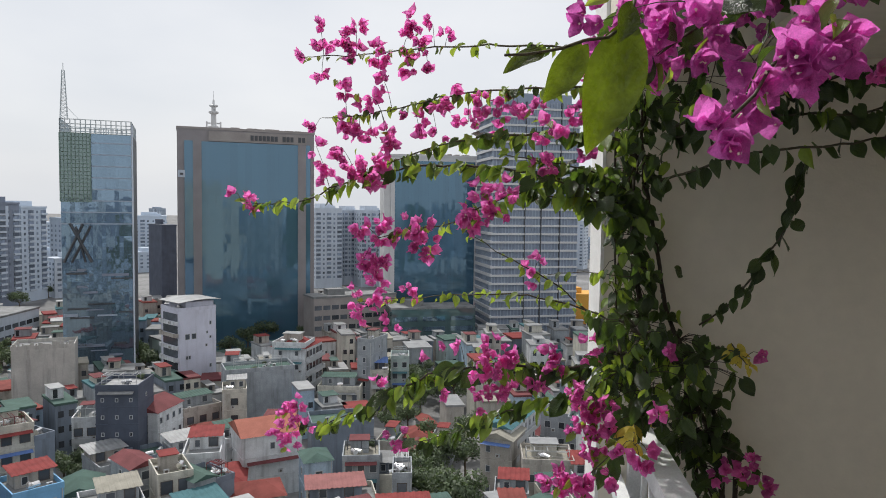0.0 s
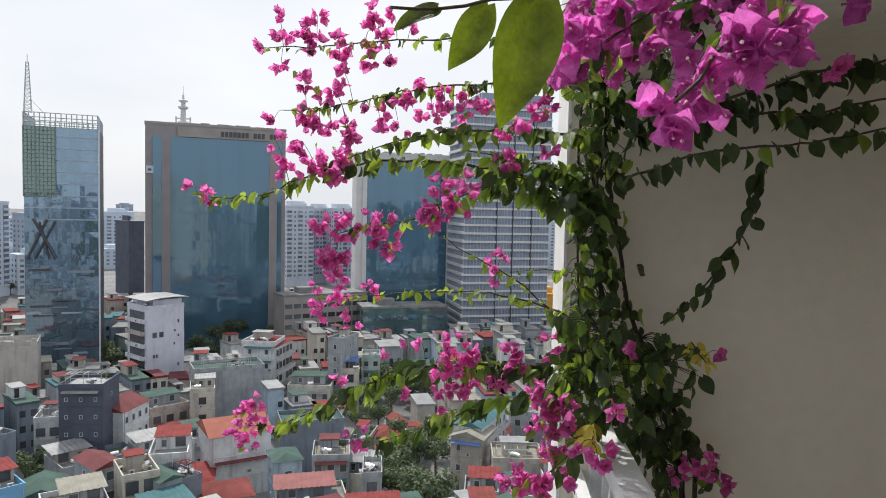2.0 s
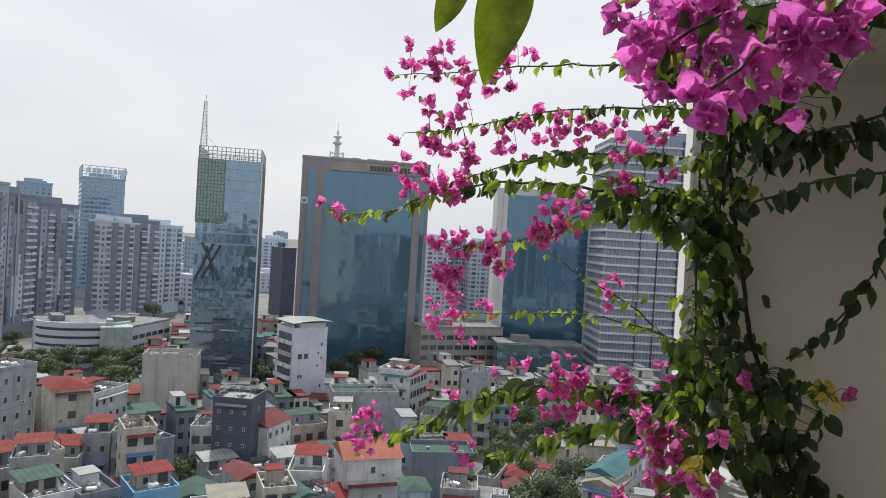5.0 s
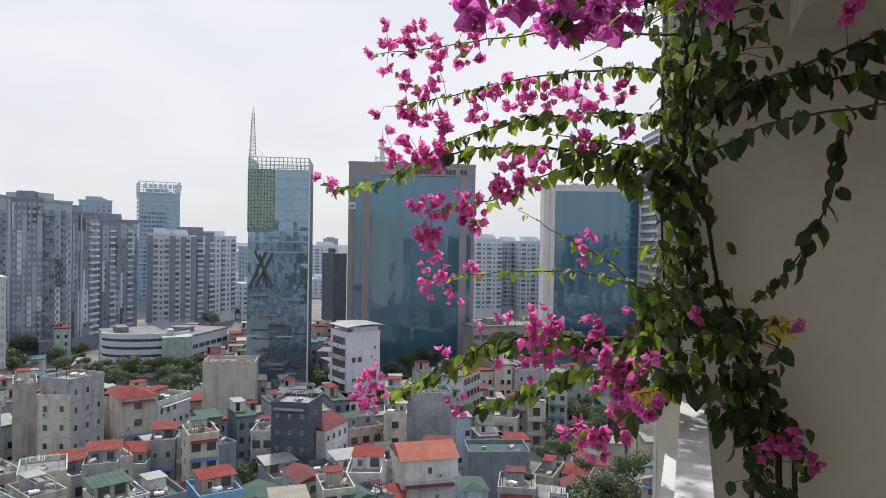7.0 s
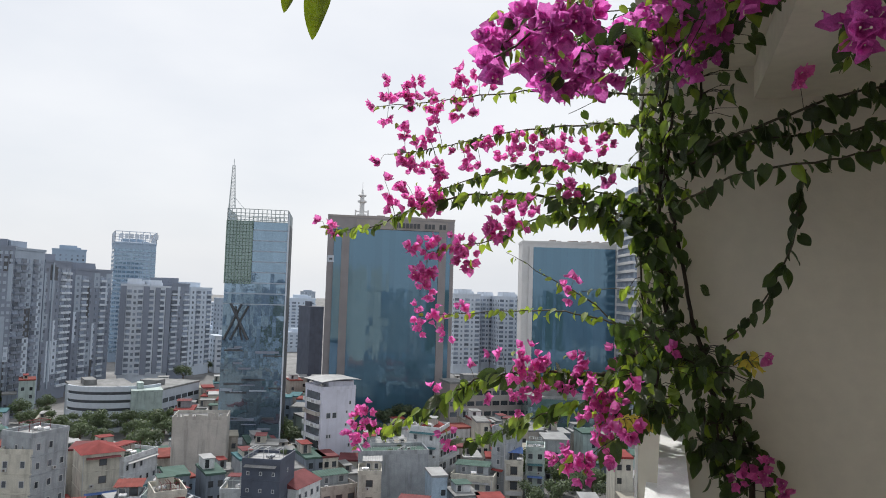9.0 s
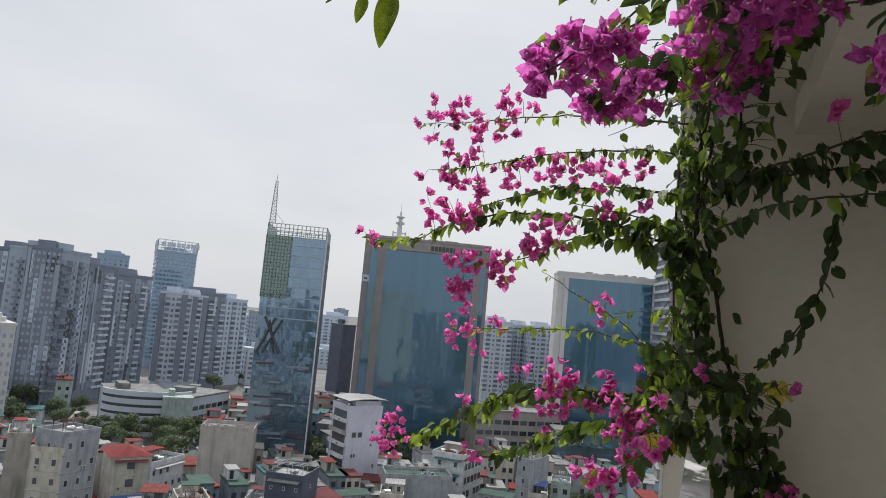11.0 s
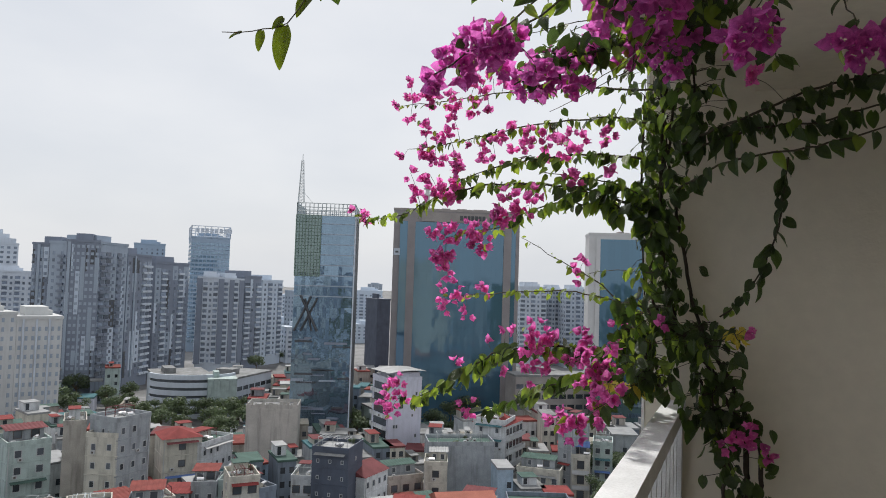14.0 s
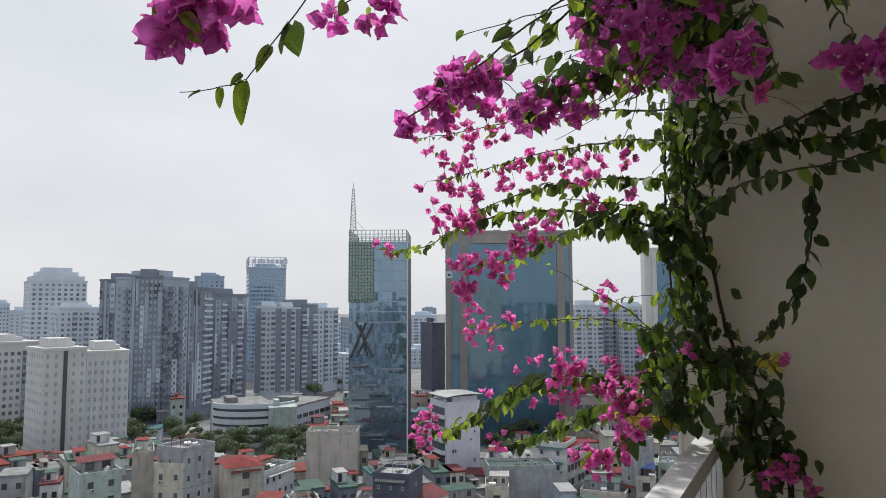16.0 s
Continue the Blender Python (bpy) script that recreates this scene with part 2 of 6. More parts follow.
BOX_FACES = [(0, 3, 2, 1), (4, 5, 6, 7), (0, 1, 5, 4), (1, 2, 6, 5), (2, 3, 7, 6), (3, 0, 4, 7)]


def boxes(name, items, mats, slots=None):
    """One mesh of many boxes: (x0, x1, y0, y1, z0, z1) each."""
    v, f, s = [], [], []
    for k, (x0, x1, y0, y1, z0, z1) in enumerate(items):
        b = len(v)
        v += [(x0, y0, z0), (x1, y0, z0), (x1, y1, z0), (x0, y1, z0), (x0, y0, z1), (x1, y0, z1), (x1, y1, z1), (x0, y1, z1)]
        f += [tuple(b + i for i in q) for q in BOX_FACES]
        s += [slots[k] if slots else 0] * 6
    return mesh_of(name, v, f, mats, s)


def part(name, me, parent, label="", m=None):
    ob = new(name, me)
    ob.parent = parent
    if m is not None:
        ob.matrix_basis = m
    return tagged(ob, label)


def thing(name, m, label, category, group=""):
    ob = new(name)
    ob.empty_display_size = 0.2
    ob.matrix_basis = m
    return tagged(ob, label, category, group)


def structure(name, items, mats, label, slots=None):
    return tagged(new(name, boxes(name, items, mats, slots)), label, kind="structure")


def bar(a, b, r, v, f, sides=4):
    """Adds a thin straight bar from a to b to the lists v and f."""
    a, b = Vector(a), Vector(b)
    d = (b - a).normalized()
    u = d.orthogonal().normalized()
    w = d.cross(u)
    k = len(v)
    for p in (a, b):
        for i in range(sides):
            t = 2 * math.pi * (i + 0.5) / sides
            v.append(p + u * (r * math.cos(t)) + w * (r * math.sin(t)))
    for i in range(sides):
        j = (i + 1) % sides
        f.append((k + i, k + j, k + sides + j, k + sides + i))


# ---- balcony ----
WALL_Y, WALL_X, SOFFIT_X, SOFFIT_Z, THICK = 2.64, -0.114, 0.272, 2.288, 0.36
structure("wall_end", [(WALL_X, 2.6, WALL_Y, WALL_Y + THICK, -0.3, 5.2)], PLASTER, "cream plastered balcony end wall in shade")
structure("trim", [(WALL_X - 0.012, WALL_X - 0.001, WALL_Y - 0.004, WALL_Y + THICK + 0.01, -0.3, 5.2)], PLASTER_LIT_EDGE, "narrow end face of the wall, sunlight put into its whiter colour")
structure("wall_house", [(2.6, 2.85, -3.2, WALL_Y + THICK, -0.3, 5.2)], PLASTER, "cream plastered house wall along the balcony")
structure("wall_building", [(2.86, 26, -28, 22, GROUND, 20), (-0.35, 2.85, -28, -3.21, GROUND, 20), (-0.1, 2.85, -3.2, WALL_Y + THICK, GROUND, -0.31)], PLASTER, "cream apartment building that carries the balcony")
structure("wall_back", [(WALL_X, 2.6, -3.2, -2.95, -0.3, 5.2)], PLASTER, "cream plastered wall at the balcony's other end")
structure("ceiling", [(SOFFIT_X, 2.6, -2.95, WALL_Y, SOFFIT_Z, SOFFIT_Z + 0.12)], SOFFIT, "cream plastered balcony soffit")
# added slab that keeps sky light off the upper wall and soffit edge
structure("ceiling_above", [(WALL_X, 2.6, -2.95, WALL_Y, SOFFIT_Z + 0.124, SOFFIT_Z + 0.4)], SOFFIT, "cream slab added overhead to shade the upper wall")
structure("floor", [(-0.14, 2.6, -2.95, WALL_Y, -0.3, -0.004)], TILE, "brown tiled balcony floor")


def railing():
    base = thing("balcony_railing", pose(0, 0, 0), "white painted square metal balcony railing with leaf shadows", "railing")
    part("top_rail", boxes("top_rail", [(-0.038, 0.038, -2.95, WALL_Y, 1.045, 1.1)], RAIL), base)
    part("lower_rail", boxes("lower_rail", [(-0.085, -0.045, -2.95, WALL_Y, 0.86, 0.90)], RAIL), base)
    part("lower_rail", boxes("lower_rail", [(-0.03, 0.03, -2.95, WALL_Y, 0.1, 0.14)], RAIL), base)
    post = boxes("post", [(-0.025, 0.025, -0.025, 0.025, -0.004, 1.045)], RAIL)
    y = WALL_Y - 0.03
    while y > -2.9:
        part("post", post, base, m=pose(0.005, y, 0))
        y -= 1.1
    bal = boxes("baluster", [(-0.009, 0.009, -0.009, 0.009, 0.14, 1.045)], RAIL)
    y = WALL_Y - 0.16
    while y > -2.9:
        part("baluster", bal, base, m=pose(0.012, y, 0))
        y -= 0.13


railing()


# ---- city: ground, houses, towers, trees ----
def ground_sheet():
    n, size = 40, 4200.0
    v, f = [], []
    for i in range(n + 1):
        for j in range(n + 1):
            x, y = -size + 2 * size * i / n, -size + 2 * size * j / n
            v.append((x, y, GROUND))
    for i in range(n):
        for j in range(n):
            a = i * (n + 1) + j
            f.append((a, a + n + 1, a + n + 2, a + 1))
    tagged(new("ground", mesh_of("ground", v, f, STREET)), "grey dusty city ground with streets and yards", kind="structure")


ground_sheet()


def window_mesh(w, h, frame_mat):
    """A frame standing proud of the wall round a pane set back in it, in one skin."""
    t, v = 0.1, []
    for x, z, y in ((w / 2 + t, h + t, 0.1), (w / 2 + t, h + t, -0.07), (w / 2, h, -0.07), (w / 2, h, 0.0)):
        z0 = -t if x > w / 2 else 0.0
        v += [(-x, y, z0), (x, y, z0), (x, y, z), (-x, y, z)]
    f, s = [], []
    for k in range(3):
        for i in range(4):
            j = (i + 1) % 4
            f.append((k * 4 + i, k * 4 + j, k * 4 + 4 + j, k * 4 + 4 + i))
            s.append(0)
    return mesh_of("window", v, f + [(12, 13, 14, 15)], [frame_mat, WINDOW_DARK], s + [1])


WINDOWS = [window_mesh(1.2, 1.4, FRAME_PALE), window_mesh(1.5, 1.5, FRAME_DARK), window_mesh(0.8, 1.2, FRAME_PALE), window_mesh(1.7, 2.0, FRAME_DARK),
           window_mesh(0.5, 0.9, FRAME_PALE), window_mesh(0.42, 0.6, FRAME_PALE)]


def sheet_mesh(w, d, h, mat, over=0.4):
    """A ribbed metal sheet on a light slope, with thickness."""
    x, y = w / 2 + over, d / 2 + over
    n = max(8, int(w / 0.35)) * 2
    v, f = [], []
    for i in range(n + 1):
        q = -x + 2 * x * i / n
        rib = 0.07 if i % 4 in (1, 2) else 0.0
        for yy, lift in ((-y, 0.0), (y, h)):
            v += [(q, yy, lift + rib), (q, yy, lift + rib - 0.05)]
    for i in range(n):
        k = i * 4
        f += [(k, k + 4, k + 6, k + 2), (k + 1, k + 3, k + 7, k + 5), (k, k + 1, k + 5, k + 4), (k + 2, k + 6, k + 7, k + 3)]
    f += [(0, 2, 3, 1), (n * 4, n * 4 + 1, n * 4 + 3, n * 4 + 2)]
    return mesh_of("roof", v, f, mat)


def parapet_mesh(w, d, mat, rim=CONCRETE):
    """A roof deck inside a low wall, in one skin."""
    v = []
    for g, z in ((0.06, 0.0), (0.06, 1.0), (-0.15, 1.0), (-0.15, 0.12)):
        x, y = w / 2 + g, d / 2 + g
        v += [(-x, -y, z), (x, -y, z), (x, y, z), (-x, y, z)]
    f = [(k * 4 + i, k * 4 + (i + 1) % 4, k * 4 + 4 + (i + 1) % 4, k * 4 + 4 + i) for k in range(3) for i in range(4)]
    return mesh_of("roof", v, f + [(12, 13, 14, 15)], [rim, mat], [0] * 12 + [1])


def pitched_mesh(kind, w, d, mat, over=0.35):
    x, y = w / 2 + over, d / 2 + over
    h = min(w, d) * 0.2
    r = 0.0 if kind == "gable" else min(w, d) * 0.42
    if w >= d:
        v = [(-x, -y, 0), (x, -y, 0), (x, y, 0), (-x, y, 0), (-x + r, 0, h), (x - r, 0, h)]
        f = [(0, 1, 5, 4), (2, 3, 4, 5), (1, 2, 5), (3, 0, 4), (3, 2, 1, 0)]
    else:
        v = [(-x, -y, 0), (x, -y, 0), (x, y, 0), (-x, y, 0), (0, -y + r, h), (0, y - r, h)]
        f = [(1, 2, 5, 4), (3, 0, 4, 5), (0, 1, 4), (2, 3, 5), (3, 2, 1, 0)]
    return mesh_of("roof", v, f, mat)


def add_roof(kind, w, d, h, roof, parent, rng, wall):
    m = ROOFS[roof]
    if kind == "flat":
        return part("roof", parapet_mesh(w, d, m, wall), parent, m=pose(0, 0, h + 0.004))
    elif kind == "sheet":
        deck = part("deck", parapet_mesh(w, d, ROOFS[7], wall), parent, m=pose(0, 0, h + 0.004))
        sw, sd = w * rng.uniform(0.62, 0.92), d * rng.uniform(0.4, 0.6)
        sx, sy = rng.choice((-1, 1)) * (w - sw) * 0.35, (d - sd) * 0.35
        attic = part("attic", boxes("attic", [(-sw / 2, sw / 2, -sd / 2, sd / 2, 0, 2.2)], WALLS[rng.choice((0, 1, 2, 4, 9))]), parent, m=pose(sx, sy, h + 0.128))
        for k in (-1, 1):
            part("window", WINDOWS[rng.choice((0, 1, 2))], attic, m=pose(k * sw * 0.25, -sd / 2 - 0.02, 0.472))
        part("roof", sheet_mesh(sw, sd, 0.4, m, rng.uniform(0.3, 0.9)), attic, m=pose(0, 0, 2.292))
        for k in range(rng.randint(0, 2)):
            part("water_tank", TANK, deck, "stainless steel water tank", m=pose(rng.uniform(-w * 0.35, w * 0.35), -d * 0.35, 0.118, 0, 0, rng.uniform(0, 180)))
        for k in range(rng.randint(0, 2)):
            part("air_conditioner", AIRCON, deck, "white outdoor air conditioner box", m=pose(rng.uniform(-w * 0.4, w * 0.4), -d * 0.28, 0.118))
    else:
        part("roof", pitched_mesh(kind, w, d, m), parent, m=pose(0, 0, h + 0.004))


def tank_mesh():
    v, f = [], []
    tube([Vector((-0.75, 0, 1.0)), Vector((-0.7, 0, 1.0)), Vector((0.7, 0, 1.0)), Vector((0.75, 0, 1.0))], 0.48, 0.48, v, f, 12)
    for sx in (-0.5, 0.5):
        for sy in (-0.4, 0.4):
            bar((sx, sy, 0), (sx, sy * 0.7, 0.7), 0.05, v, f)
    return mesh_of("water_tank", v, f, STEEL)


def tube(line, r0, r1, v, f, sides=6):
    base = len(v)
    for i, q in enumerate(line):
        d = (line[min(i + 1, len(line) - 1)] - line[max(i - 1, 0)]).normalized()
        a = d.cross(Vector((0.3, 0.2, 1)).normalized())
        a = a.normalized() if a.length > 0.05 else d.orthogonal().normalized()
        b = d.cross(a)
        r = r0 + (r1 - r0) * i / (len(line) - 1)
        for k in range(sides):
            t = 2 * math.pi * k / sides
            v.append(q + a * (r * math.cos(t)) + b * (r * math.sin(t)))
    for i in range(len(line) - 1):
        for k in range(sides):
            j = (k + 1) % sides
            f.append((base + i * sides + k, base + i * sides + j, base + (i + 1) * sides + j, base + (i + 1) * sides + k))
    f.append(tuple(base + k for k in range(sides))[::-1])
    f.append(tuple(base + (len(line) - 1) * sides + k for k in range(sides)))


TANK = tank_mesh()
AWNINGS = {}


def awning(w, roof):
    """A sloping sheet on the front, with thickness; shared by width and colour."""
    key = (round(w, 0), roof)
    if key not in AWNINGS:
        x = key[0] * 0.42
        AWNINGS[key] = mesh_of("awning", [(-x, 0, 0.3), (x, 0, 0.3), (x, -1.0, 0.0), (-x, -1.0, 0.0), (-x, 0, 0.25), (x, 0, 0.25), (x, -1.0, -0.06), (-x, -1.0, -0.06)],
                               [(0, 3, 2, 1), (4, 5, 6, 7), (3, 7, 6, 2), (0, 4, 7, 3), (1, 2, 6, 5), (0, 1, 5, 4)], ROOFS[roof])
    return AWNINGS[key]


DRAIN = boxes("drainpipe", [(-0.07, 0.07, -0.07, 0.07, 0, 1)], FRAME_PALE)


def roof_frame(w, d, rng):
    """Posts, beams and a few loose laths over a roof terrace."""
    v, f = [], []
    z = rng.uniform(2.0, 2.5)
    for sx in (-0.5, 0.0, 0.5):
        for sy in (-0.5, 0.5):
            bar((sx * w, sy * d, 0), (sx * w, sy * d, z), 0.06, v, f)
        bar((sx * w, -d / 2, z), (sx * w, d / 2, z), 0.05, v, f)
    for sy in (-0.5, 0.5):
        bar((-w / 2, sy * d, z), (w / 2, sy * d, z), 0.06, v, f)
        bar((-w / 2, sy * d, 1.0), (w / 2, sy * d, 1.0), 0.04, v, f)
    for k in range(rng.randint(0, 9)):
        q = rng.uniform(-0.5, 0.5) * w
        bar((q, -d * 0.55, z + 0.08), (q + rng.uniform(-0.2, 0.2), d * 0.55, z + 0.08), 0.07, v, f)
    return mesh_of("roof_frame", v, f, rng.choice((STEEL_DARK, LATTICE, FRAME_PALE, ROOFS[3])))


AIRCON = boxes("air_conditioner", [(-0.45, 0.45, -0.18, 0.18, 0, 0.62), (-0.2, 0.2, -0.2, -0.18, 0.1, 0.5)], [FRAME_PALE, FRAME_DARK], [0, 1])
taken = []


def trough(w, out, h, mat):
    """A balcony: a slab with a low solid front and sides, in one skin; its back at y 0."""
    x = w / 2
    v = []
    for g, z in ((0.0, -0.12), (0.0, h), (-0.1, h), (-0.1, 0.06)):
        v += [(-x - g, 0, z), (-x - g, -out - g, z), (x + g, -out - g, z), (x + g, 0, z)]
    f = [(k * 4 + i, k * 4 + i + 1, k * 4 + 5 + i, k * 4 + 4 + i) for k in range(3) for i in range(3)]
    f += [(12, 13, 14, 15), (3, 2, 1, 0)]
    return mesh_of("balcony", v, f, mat)


def house(x, y, rot, w, d, h, wall, roof, kind="flat", win=0, per=2.1, side=True, label="", blank=False, balcony=False, seed=0, top=True, group="", floor_h=3.3):
    """A narrow town house: walls with floor edges, windows one by one, a roof, tanks and boxes on top. Its front looks along -y."""
    rng = random.Random(seed * 31 + int(abs(x) * 7 + abs(y) * 3))
    taken.append((x, y, max(w, d) * 0.5, h))
    hs = thing("house", pose(x, y, GROUND, 0, 0, rot), label, "house", group)
    floors = max(1, int(h / floor_h))
    wm = WALLS[wall] if isinstance(wall, int) else wall
    part("wall", boxes("wall", [(-w / 2, w / 2, -d / 2, d / 2, 0, h)], wm), hs)
    if not blank and not group:
        ledge = boxes("ledge", [(-w / 2 - 0.08, w / 2 + 0.08, -d / 2 - 0.1, d / 2 + 0.08, -0.1, 0.08)], wm)
        for k in range(1, floors):
            part("ledge", ledge, hs, m=pose(0, 0, k * h / floors))
    deck = add_roof(kind, w, d, h, roof, hs, rng, wm)
    if not blank:
        step = h / floors
        cols = max(1, int(w / per))
        for k in range(floors):
            z = k * step + step * 0.32
            for c in range(cols):
                if rng.random() < 0.93:
                    part("window", WINDOWS[win], hs, m=pose(-w / 2 + w * (c + 0.5) / cols, -d / 2 - 0.02, z))
            if side:
                n = max(1, int(d / (per * 2.2)))
                for sx, turn in ((1, 90), (-1, -90)):
                    for c in range(n):
                        if rng.random() < 0.7:
                            part("window", WINDOWS[{2: 4, 5: 5}.get(win, 2)], hs, m=pose(sx * (w / 2 + 0.02), -d / 2 + d * (c + 0.5) / n, z, 0, 0, turn))
            if not balcony and k and rng.random() < 0.35:
                part("awning", awning(w, rng.choice((0, 3, 4, 5, 6, 7, 10))), hs, m=pose(0, -d / 2 - 0.08, z + 1.75))
            if k and rng.random() < 0.4:
                part("air_conditioner", AIRCON, hs, "white outdoor air conditioner box", m=pose(rng.uniform(-0.38, 0.38) * w, -d / 2 - 0.2, z - 0.75))
            if balcony and k:
                bz = k * step
                part("balcony", trough(w - 0.4, 1.0, 1.0, FRAME_PALE), hs, m=pose(0, -d / 2 - 0.11, bz))
    if not blank and rng.random() < 0.6:
        part("drainpipe", DRAIN, hs, m=pose(rng.choice((-0.46, 0.46)) * w, -d / 2 - 0.09, 0) @ Matrix.Diagonal((1, 1, h, 1)))
    if kind == "flat" and top and rng.random() < 0.65:
        part("roof_frame", roof_frame(w * rng.uniform(0.5, 0.85), d * rng.uniform(0.25, 0.4), rng), deck, "thin steel frame on the roof terrace", m=pose(0, d * rng.choice((-0.22, 0.05)), 0.118))
    if kind == "flat" and top:
        if rng.random() < 0.6:
            part("stair_hut", boxes("stair_hut", [(-w * 0.3, w * 0.2, -d * 0.05, d * 0.3, 0, 2.5), (-w * 0.34, w * 0.24, -d * 0.09, d * 0.34, 2.5, 2.62)],
                                    [WALLS[rng.choice((0, 1, 2, 4))], ROOFS[rng.choice((0, 4, 6, 6, 3))]], [0, 1]), deck, m=pose(0, 0, 0.118))
        for k in range(rng.randint(1, 3)):
            part("water_tank", TANK, deck, "stainless steel water tank", m=pose(rng.uniform(-w * 0.3, w * 0.3), rng.uniform(-d * 0.4, -d * 0.12), 0.118, 0, 0, rng.uniform(0, 180)))
        for k in range(rng.choice((0, 0, 1, 2, 3))):
            g = rng.uniform(0.14, 0.24)
            part("shrub", TREES[k % 3][1], deck, "green potted shrub on the roof", m=pose(rng.uniform(-w * 0.4, w * 0.4), rng.choice((-0.4, 0.42)) * d, 0.12 - 3.5 * g) @ Matrix.Scale(g, 4))
        for k in range(rng.randint(0, 3)):
            part("air_conditioner", AIRCON, deck, "white outdoor air conditioner box", m=pose(rng.uniform(-w * 0.4, w * 0.4), rng.uniform(-d * 0.45, d * 0.1), 0.118))
    return hs


def tower(name, x, y, rot, w, d, h, label, wall, bays, floor_h=3.2, win=(1.3, 1.5), balcony=(), band=None, category="tower", crown=0.0, base=6.0, win_mat=None, ribs=(), ribm=None, ribw=0.6):
    """A block of flats: its body, windows on front and sides, bands, balcony columns, roof plant."""
    t = thing(name, pose(x, y, GROUND, 0, 0, rot), label, category)
    taken.append((x, y, max(w, d) * 0.5, h))
    part("wall", boxes("wall", [(-w / 2, w / 2, -d / 2, d / 2, 0, h)], wall), t)
    panes, bal, floors = [], [], int((h - base) / floor_h)
    if wall in (APT_DARK, APT_GREY) and floors > 12:
        rng = random.Random(int(abs(x)) + bays)
        clad, slots = [], []
        for b in range(bays):
            k = rng.randint(0, 3)
            while k < floors - 1:
                run = rng.randint(2, 6)
                if rng.random() < 0.55:
                    x0, z0 = -w / 2 + w * b / bays, base + k * floor_h
                    clad.append((x0 + 0.2, x0 + w / bays * rng.choice((0.45, 0.98)), -d / 2 - 0.08, -d / 2, z0, min(h - 1, z0 + run * floor_h)))
                    slots.append(rng.choice((0, 0, 1, 2)))
                k += run
        tagged(part("cladding", boxes("cladding", clad, [APT_GREY if wall is APT_DARK else APT_DARK, APT_PALE_HAZE, STEEL_DARK], slots), t), kind="stuff")
    for k in range(floors):
        z = base + k * floor_h
        for b in range(bays):
            cx = -w / 2 + w * (b + 0.5) / bays
            if b in balcony:
                bw = w / bays * 0.46
                bal.append((cx - bw, cx + bw, -d / 2 - 1.1, -d / 2, z - 0.12, z + 0.9))
                panes.append((cx - bw * 0.9, cx + bw * 0.9, -d / 2 - 0.2, -d / 2, z + 0.9, z + 2.7))
            else:
                panes.append((cx - win[0] / 2, cx + win[0] / 2, -d / 2 - 0.2, -d / 2, z + 0.9, z + 0.9 + win[1]))
        n = max(2, int(d / (w / bays)))
        for b in range(n):
            cy = -d / 2 + d * (b + 0.5) / n
            for s in (-1, 1):
                a = s * w / 2
                panes.append((min(a, a + s * 0.06), max(a, a + s * 0.06), cy - win[0] / 2, cy + win[0] / 2, z + 0.9, z + 0.9 + win[1]))
                if b % 3 == 1 and balcony:
                    bal.append((min(a, a + s * 1.0), max(a, a + s * 1.0), cy - 1.6, cy + 1.6, z - 0.12, z + 0.9))
    tagged(part("glazing", boxes("glazing", panes, win_mat or TOWER_PANE), t), kind="stuff")
    if bal:
        tagged(part("balcony_tier", boxes("balcony_tier", bal, band or APT_WHITE), t), kind="stuff")
    if crown:
        for k in range(3):
            q = 0.46 - 0.1 * k
            part("crown", boxes("crown", [(-w * q, w * q, -d * q, d * q, 0, crown)], wall), t, m=pose(0, 0, h + 1.2 + k * crown))
    if ribs:
        part("pilaster", boxes("pilaster", [(-w / 2 + w * q - ribw, -w / 2 + w * q + ribw, -d / 2 - 0.5, -d / 2 - 0.07, base, h) for q in ribs], ribm or band or APT_WHITE), t)
    roof = [(-w / 2 - 0.3, w / 2 + 0.3, -d / 2 - 0.3, d / 2 + 0.3, 0, 1.1), (-w * 0.3, w * 0.22, -d * 0.3, d * 0.3, 1.1, 4.2), (w * 0.1, w * 0.34, -d * 0.2, d * 0.2, 1.1, 2.8)]
    part("roof", boxes("roof", roof, wall), t, m=pose(0, 0, h + 0.004))
    return t


def frame_bars(name, w, d, z0, z1, nx, nz, r, mat, parent, label=""):
    v, f = [], []
    for face in (-1, 1):
        for i in range(nx + 1):
            xx = -w / 2 + w * i / nx
            bar((xx, face * d / 2, z0), (xx, face * d / 2, z1), r, v, f)
            bar((face * w / 2, -d / 2 + d * i / nx, z0), (face * w / 2, -d / 2 + d * i / nx, z1), r, v, f)
        for k in range(nz + 1):
            zz = z0 + (z1 - z0) * k / nz
            bar((-w / 2, face * d / 2, zz), (w / 2, face * d / 2, zz), r, v, f)
            bar((face * w / 2, -d / 2, zz), (face * w / 2, d / 2, zz), r, v, f)
    return part(name, mesh_of(name, v, f, mat), parent, label)


